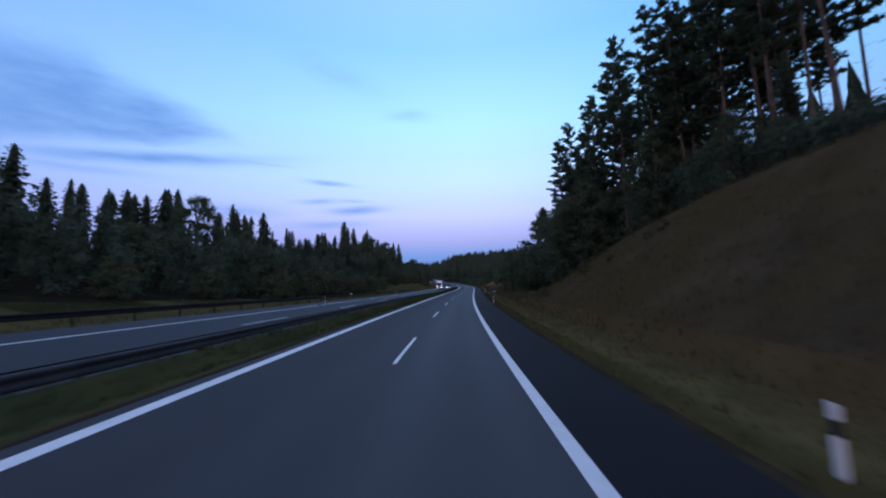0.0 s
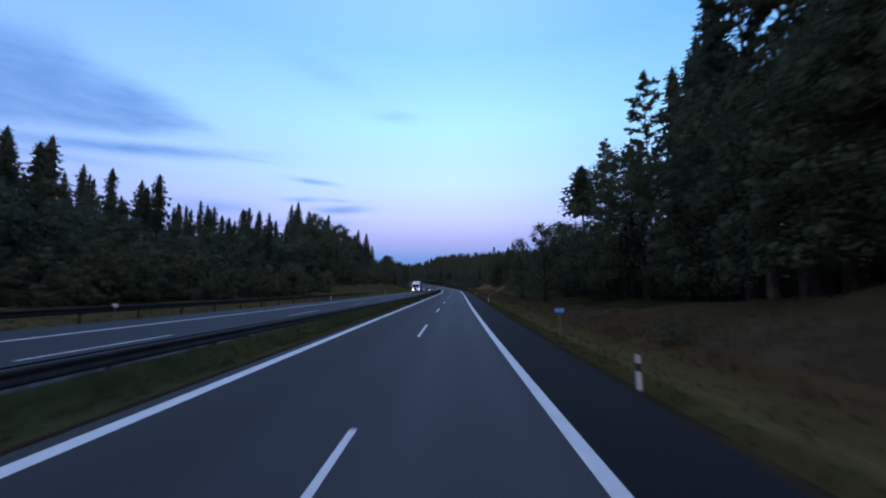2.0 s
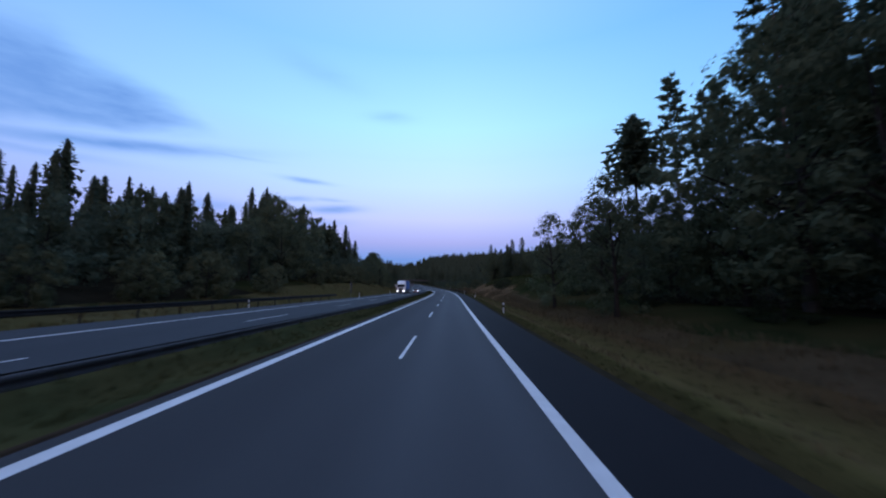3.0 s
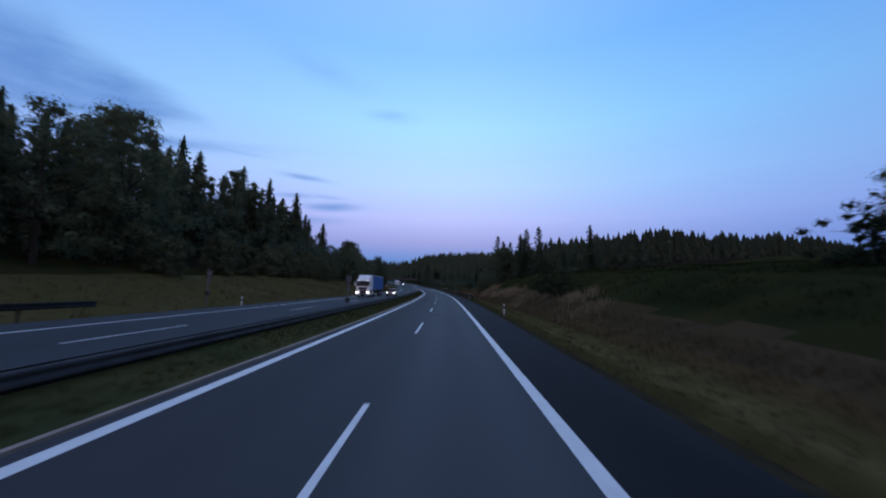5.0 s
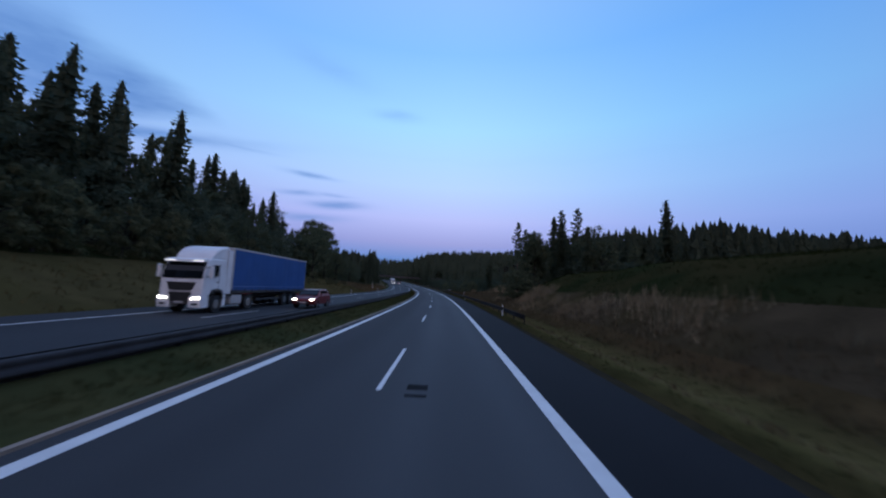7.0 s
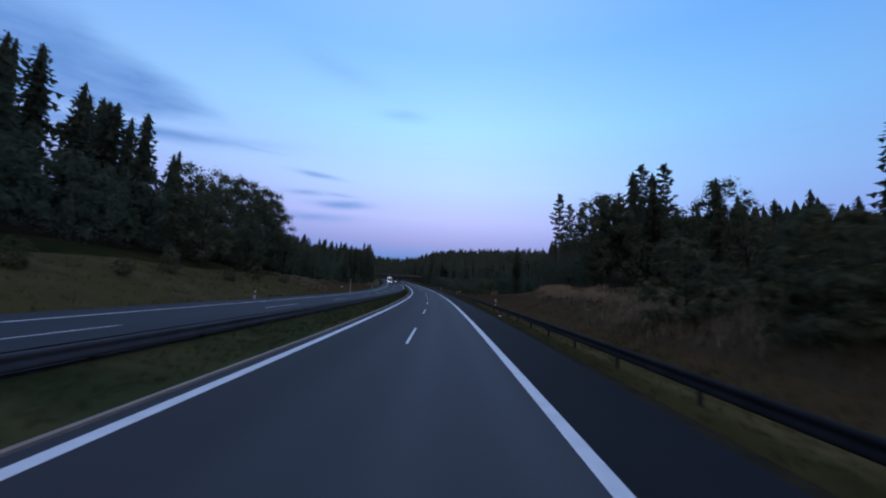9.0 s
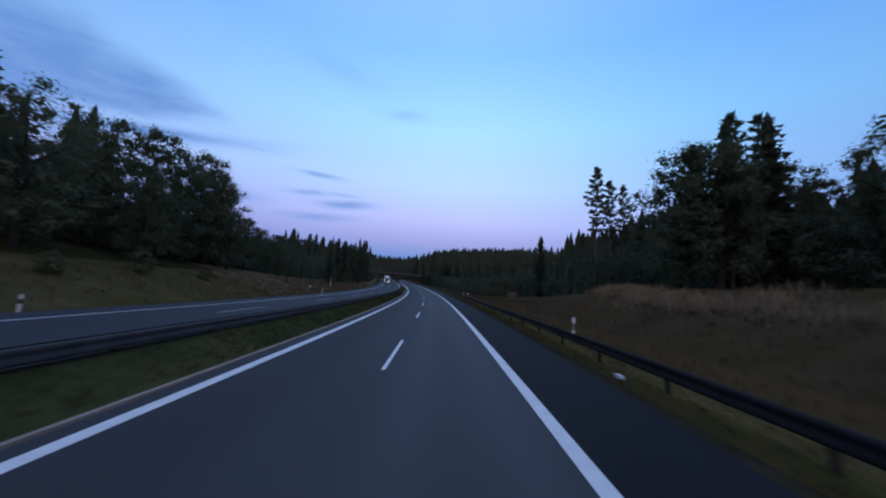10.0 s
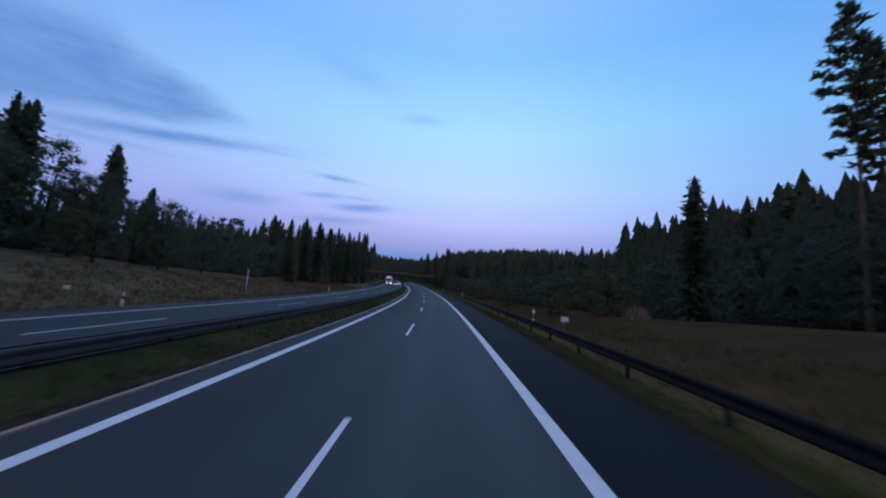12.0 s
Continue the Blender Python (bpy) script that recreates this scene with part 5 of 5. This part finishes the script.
def make_car():
    t = new("car")
    body = part("body", extruded([(0.0, 0.32), (0.05, 0.62), (-0.08, 0.78), (-1.0, 0.95), (-1.1, 0.98), (-3.6, 1.0), (-4.05, 0.95), (-4.12, 0.5), (-4.05, 0.3)], -0.86, 0.86, 0.09), RED_PAINT, t, "red painted body")
    bm = extruded([(-0.95, 0.93), (-1.65, 1.38), (-2.0, 1.45), (-3.3, 1.44), (-3.75, 1.3), (-4.02, 0.95)], -0.80, 0.80, 0.06)
    for v in bm.verts:
        v.co.x *= 1 - 0.16 * max(0, (v.co.z - 0.95) / 0.5)
    part("roof", bm, RED_PAINT, t)
    bm = extruded([(-1.02, 0.99), (-1.6, 1.36), (-1.63, 1.34), (-1.08, 0.97)], -0.68, 0.68)
    w = part("windscreen", bm, GLASS, t, "dark windscreen")
    w.location = (0, 0.05, 0.02)
    for sx in (-1, 1):
        bm = extruded([(-1.35, 1.02), (-1.75, 1.33), (-3.25, 1.34), (-3.6, 1.05)], sx * 0.735 - 0.02, sx * 0.735 + 0.05 * (sx > 0) + 0.0)
        part("side_window", bm, GLASS, t, "dark side window")
        part("headlight", boxed(sx * 0.64 - 0.16, sx * 0.64 + 0.16, -0.1, 0.035, 0.60, 0.74, bevel=0.03), HEADLIGHT, body, "lit headlight")
        part("mirror", boxed(sx * 0.93 - 0.08, sx * 0.93 + 0.08, -1.35, -1.22, 0.95, 1.08, bevel=0.03), RED_PAINT, t)
        for y in (-0.78, -3.3):
            wheel(t, sx * 0.87, y, 0.31, 0.2)
    part("grille", boxed(-0.5, 0.5, -0.05, 0.05, 0.36, 0.52, bevel=0.02), BLACK, body, "black grille")
    part("plate_bar", boxed(-0.26, 0.26, 0.05, 0.065, 0.42, 0.52, bevel=0.004), TRIM, body)
    return tagged(t, "red hatchback car with lit headlights beside the lorry", "car")


def on_opp(s, d):
    x, y = road_xy(s, d)
    g = math.atan(float(np.interp(s, SS, GR)))
    return Matrix.Translation((x, y, float(opp_z(s, d)) + 0.01)) @ Euler((0, 0, heading(s) + math.pi)).to_matrix().to_4x4() @ Euler((-g, math.atan(float(fall(s))), 0)).to_matrix().to_4x4()


lorry = make_lorry()
lorry.matrix_basis = on_opp(185.9, -13.1)
for s, d in ((462, -12.8), (486, -12.8)):
    tagged(copy_thing(lorry, on_opp(s, d)), "distant lorry with lit headlights near the bridge")
car = make_car()
car.matrix_basis = on_opp(193.6, -9.1)
tagged(copy_thing(car, on_opp(455, -8.9)), "distant red car with lit headlights near the bridge")

# ---- bridge ----
BRIDGE_CONCRETE = material("bridge_concrete", (0.105, 0.10, 0.095), (0.07, 0.066, 0.062), 0.9, 0.8, 20, 0.2)


def make_bridge(s):
    t = new("road_bridge")
    L0, L1 = -60, 48
    part("deck", boxed(L0, L1, -4.5, 4.5, 5.2, 6.0, bevel=0.05), BRIDGE_CONCRETE, t, "pale concrete deck")
    for y in (-4.6, 4.6):
        part("parapet", boxed(L0, L1, y - 0.15, y + 0.15, 5.75, 6.35, bevel=0.03), BRIDGE_CONCRETE, t)
        for z in (6.7, 7.0):
            part("railing", boxed(L0, L1, y - 0.03, y + 0.03, z - 0.03, z + 0.03), STEEL, t)
    for x in (-24, -6.0):
        for y in (-2.5, 2.5):
            part("pier", tube((x, y, -3), (x, y, 5.22), 0.5, 0.5, 14), BRIDGE_CONCRETE, t)
    for x0, x1 in ((L0, L0 + 20), (L1 - 30, L1)):
        part("abutment", boxed(x0, x1, -5.2, 5.2, -6, 5.19, bevel=0.05), BRIDGE_CONCRETE, t)
    x, y = road_xy(s, 0)
    t.matrix_basis = Matrix.LocRotScale((x, y, float(road_z(s)) - 0.2), Euler((0, 0.012, heading(s) + 0.05)), None)
    return tagged(t, "concrete road bridge crossing over both carriageways", "bridge")


make_bridge(482)

# ---- signs ----
BLUE = material("blue_sign", (0.03, 0.32, 0.80), (0.025, 0.28, 0.7), 0.4, 5, 40, 0.02)
SIGN_BACK = material("sign_back_grey", (0.11, 0.115, 0.125), (0.08, 0.085, 0.092), 0.6, 3, 30, 0.03, metal=0.2)


def km_sign(s, d):
    t = new("kilometre_sign")
    part("post", boxed(-0.05, 0.05, -0.04, 0.04, -0.3, 1.2, bevel=0.01), CONCRETE, t, "grey concrete post")
    plate = part("plate", boxed(-0.25, 0.25, -0.06, -0.035, 1.2, 1.46, bevel=0.008), BLUE, t, "blue plate")
    for x in (-0.14, 0.0, 0.14):
        part("number_bar", boxed(x - 0.045, x + 0.045, -0.066, -0.06, 1.28, 1.38, bevel=0.001), POST_WHITE, plate)
    t.matrix_basis = on_ground(s, d)
    return tagged(t, "small blue kilometre sign on a pale post in the grass", "road sign")


km_sign(68.6, 7.5)


def sign_from_behind(m):
    t = new("road_sign")
    part("post", tube((0, 0, -0.9), (0, 0, 3.05), 0.04, 0.04, 10), SIGN_BACK, t)
    b = part("board", boxed(-0.22, 0.22, 0.04, 0.065, 2.4, 3.0, bevel=0.008), SIGN_BACK, t, "grey back of a square board")
    for z in (2.45, 2.98):
        part("bracket", boxed(-0.2, 0.2, 0.0, 0.042, z - 0.02, z + 0.02, bevel=0.004), STEEL, b)
    b2 = part("lower_board", boxed(-0.14, 0.14, 0.04, 0.06, 1.75, 2.3, bevel=0.006), SIGN_BACK, t, "grey back of a narrow plate")
    part("bracket", boxed(-0.13, 0.13, 0.0, 0.042, 2.0, 2.04, bevel=0.004), STEEL, b2)
    part("clamp", boxed(-0.17, 0.17, -0.14, 0.14, 0.8, 1.2, bevel=0.06), BLACK, t, "dark clamp on the rail")
    t.matrix_basis = m
    return tagged(t, "grey road sign seen from behind, clamped to the guardrail", "road sign", "road signs seen from behind")


sg = sign_from_behind(Matrix.LocRotScale((*road_xy(149.05, -6.5), median_z(149.05, -6.5) + 0.22), Euler((0, 0, heading(149))), None))
tagged(copy_thing(sg, Matrix.LocRotScale((*road_xy(151.1, opp_d(151) - 8.6), float(opp_z(151.1, opp_d(151.1) - 6.5)) + 0.1), Euler((0, 0, heading(151))), None)), "grey road sign seen from behind at the far verge")

# small white marker behind the guardrail and a tall slim pole
t = new("marker_post")
part("shaft", boxed(-0.02, 0.02, -0.02, 0.02, 0.0, 1.1, bevel=0.005), CONCRETE, t, "thin grey shaft")
part("plate", boxed(-0.17, 0.17, -0.06, -0.03, 1.05, 1.28, bevel=0.01), POST_WHITE, t)
t.matrix_basis = Matrix.LocRotScale((*road_xy(298.4, 7.3), float(own_z(298.4, 6.4)) + 0.12), Euler((0, 0, heading(298))), None)
tagged(t, "white marker with a small plate on the guardrail", "marker post", "white marker posts")
copy_thing(t, on_ground(70.5, -19.2))
copy_thing(t, on_ground(303.4, -20.2))
t = new("snow_pole")
part("shaft", tube((0, 0, -0.3), (0, 0, 2.6), 0.06, 0.05, 8), POST_WHITE, t)
part("cap", tube((0, 0, 2.3), (0, 0, 2.62), 0.075, 0.07, 8), POST_WHITE, t)
t.matrix_basis = on_ground(330.5, -22.8)
tagged(t, "slim white pole standing on the grass bank", "pole")

# ---- litter and tar patches ----
bm = boxed(-0.16, 0.16, -0.3, 0.3, 0.0, 0.05, bevel=0.015)
for v in bm.verts:
    v.co.z += 0.05 * math.sin(v.co.y * 9)
lit = tagged(new("litter"), "crumpled white sheet of litter on the verge", "litter")
part("sheet", bm, POST_WHITE, lit)
lit.matrix_basis = on_ground(246.2, 6.95, 0.3, 0.65)
TAR = material("tar", (0.021, 0.0215, 0.023), (0.011, 0.011, 0.012), 0.95, 3, 40, 0.1, spec=0.05)
for s, d, l, w in ((151.5, 0.9, 0.5, 0.5), (173.6, 0.9, 0.22, 0.5), (174.2, 0.9, 0.5, 0.5)):
    v, f = sweep([(d - w / 2, 0.004), (d + w / 2, 0.004)], s, s + l, 0.25, own_z, False)
    part_mesh("tar_patch", mesh_of("tar_patch", v, f, TAR), road)


LITTER = material("pale_litter", (0.46, 0.45, 0.43), (0.34, 0.33, 0.32), 0.7, 9, 60, 0.2)


def litter(s, d):
    """A crumpled sheet, 0.4 m long."""
    rng = random.Random(3)
    bm = bmesh.new()
    bmesh.ops.create_grid(bm, x_segments=8, y_segments=5, size=0.5)
    for v in bm.verts:
        v.co = Vector((v.co.x * 0.34 + rng.uniform(-0.015, 0.015), v.co.y * 0.24 + rng.uniform(-0.015, 0.015), 0.05 * abs(noise.noise((v.co.x * 3, v.co.y * 3, 1.7))) + rng.uniform(0.0, 0.02)))
    bmesh.ops.solidify(bm, geom=bm.faces[:], thickness=0.003)
    t = new("litter")
    part("sheet", bm, LITTER, t)
    t.matrix_basis = on_ground(s, d, 0.5, sink=-0.01)
    return tagged(t, "crumpled pale scrap of litter lying on the verge", "litter")


litter(246.0, 6.9)


# ---- grasses ----
def blades(name, n, pick, hmin, hmax, wide, mat, label, seed, per=5, spread=0.12, lean=0.5):
    r = random.Random(seed)
    sp = Soup()
    for _ in range(n):
        s, d = pick(r)
        p = place(s, d)
        for k in range(per):
            a = r.uniform(0, 6.28)
            h = r.uniform(hmin, hmax)
            b = p + Vector((r.uniform(-spread, spread), r.uniform(-spread, spread), -0.03))
            tip = b + Vector((math.cos(a) * h * r.uniform(0.1, lean), math.sin(a) * h * r.uniform(0.1, lean), h))
            q = Vector((-math.sin(a), math.cos(a), 0)) * wide * r.uniform(0.6, 1.4)
            sp.face(b - q, b + q, tip)
    return tagged(new(name, sp.mesh(name, mat)), label, "grass", kind="stuff")


near = lambda r, a, b: a + (b - a) * r.random()
blades("median_grass", 11000, lambda r: (near(r, -5, 330), r.uniform(-6.2, -4.75)), 0.07, 0.2, 0.014, GREEN_GRASS, "green grass on the median", 1)
blades("verge_grass", 12000, lambda r: (near(r, -5, 330), 6.6 + 0.8 * r.random() if r.random() < 0.4 else 8.2 + 2.4 * r.random()), 0.05, 0.15, 0.014, GREEN_GRASS, "short green grass on the verge", 2)
blades("verge_ridge_grass", 1500, lambda r: (near(r, -5, 300), r.gauss(7.95, 0.3)), 0.1, 0.28, 0.018, DRY, "pale dry mown grass along the verge", 12, spread=0.15)
blades("dry_grass", 9000, lambda r: (lambda s: (s, r.uniform(9.8, 15 if s > 70 or r.random() < 0.45 else 23) if s < 120 or s > 235 else r.uniform(9.8, 13)))(near(r, 0, 345)), 0.15, 0.4, 0.02, DRY, "tall dry brown grass on the bank", 3, spread=0.3)
blades("cutting_grass", 7000, lambda r: (near(r, 2, 72), 10.2 + 15 * r.random()), 0.08, 0.3, 0.02, OLIVE_BLADE, "short olive and brown grass on the cutting", 14, spread=0.35)
blades("far_verge_grass", 6000, lambda r: (near(r, 10, 380), r.uniform(-29, -18.4)), 0.15, 0.4, 0.03, OLIVE_BLADE, "dry grass on the far verge", 4, spread=0.3)


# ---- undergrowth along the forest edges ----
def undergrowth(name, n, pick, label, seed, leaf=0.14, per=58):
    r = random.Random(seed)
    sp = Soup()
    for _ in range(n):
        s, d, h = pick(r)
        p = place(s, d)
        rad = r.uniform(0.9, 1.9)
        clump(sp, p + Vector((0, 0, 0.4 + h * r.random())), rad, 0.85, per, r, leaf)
    # needle colour, darker than the leaves, puts the shade under the trees into the clumps
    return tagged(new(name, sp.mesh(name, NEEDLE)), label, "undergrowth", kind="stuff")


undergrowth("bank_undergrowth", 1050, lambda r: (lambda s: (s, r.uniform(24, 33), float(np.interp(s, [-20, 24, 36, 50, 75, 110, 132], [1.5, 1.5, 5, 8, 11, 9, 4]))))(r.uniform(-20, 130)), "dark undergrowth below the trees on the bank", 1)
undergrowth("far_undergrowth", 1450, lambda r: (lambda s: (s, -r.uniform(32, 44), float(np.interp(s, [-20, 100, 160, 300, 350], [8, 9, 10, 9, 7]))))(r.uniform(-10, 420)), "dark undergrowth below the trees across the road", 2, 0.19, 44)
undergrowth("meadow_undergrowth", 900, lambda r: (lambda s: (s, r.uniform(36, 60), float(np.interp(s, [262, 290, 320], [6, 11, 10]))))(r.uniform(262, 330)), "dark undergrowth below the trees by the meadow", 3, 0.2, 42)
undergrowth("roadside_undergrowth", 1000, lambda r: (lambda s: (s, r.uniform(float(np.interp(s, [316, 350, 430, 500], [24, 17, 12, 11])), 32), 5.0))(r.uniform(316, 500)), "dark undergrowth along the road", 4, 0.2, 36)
tussocks = random.Random(17)
TUSSOCKS = [(138 + 140 * tussocks.random() ** 0.6, tussocks.uniform(-1.2, 1.8), tussocks.uniform(0.5, 1.5)) for _ in range(60)]


def pale(r):
    """A spot in one of the pale tussocks along the foot of the rise."""
    s, off, wide = TUSSOCKS[r.randrange(len(TUSSOCKS))]
    d = 12.4 + off + 1.2 * math.sin(s * 0.21) + max(0, s - 215) * 0.12
    return s + r.gauss(0, wide * 1.3), max(10.3, d + r.gauss(0, wide * 0.6))


blades("pale_grass", 3000, pale, 0.3, 0.85, 0.02, PALE_GRASS, "tall pale dry grass along the foot of the bank", 7, spread=0.35)
blades("meadow_grass", 7000, lambda r: (near(r, 130, 262), r.uniform(15, 36)), 0.15, 0.35, 0.025, MEADOW_BLADE, "dark green meadow grass on the rise", 8, spread=0.4)
blades("reed_grass", 46, lambda r: (near(r, 311.2, 312.8), r.uniform(17.4, 18.6)), 0.7, 1.3, 0.03, PALE_GRASS, "pale plume of tall grass before the dark trees", 9, per=9, spread=0.3)
blades("far_dry_grass", 3600, lambda r: (near(r, 285, 400), -19.4 - 11 * r.random() ** 1.4), 0.25, 0.5, 0.03, DRY, "dry grass on the low bank across the road", 10, spread=0.35)
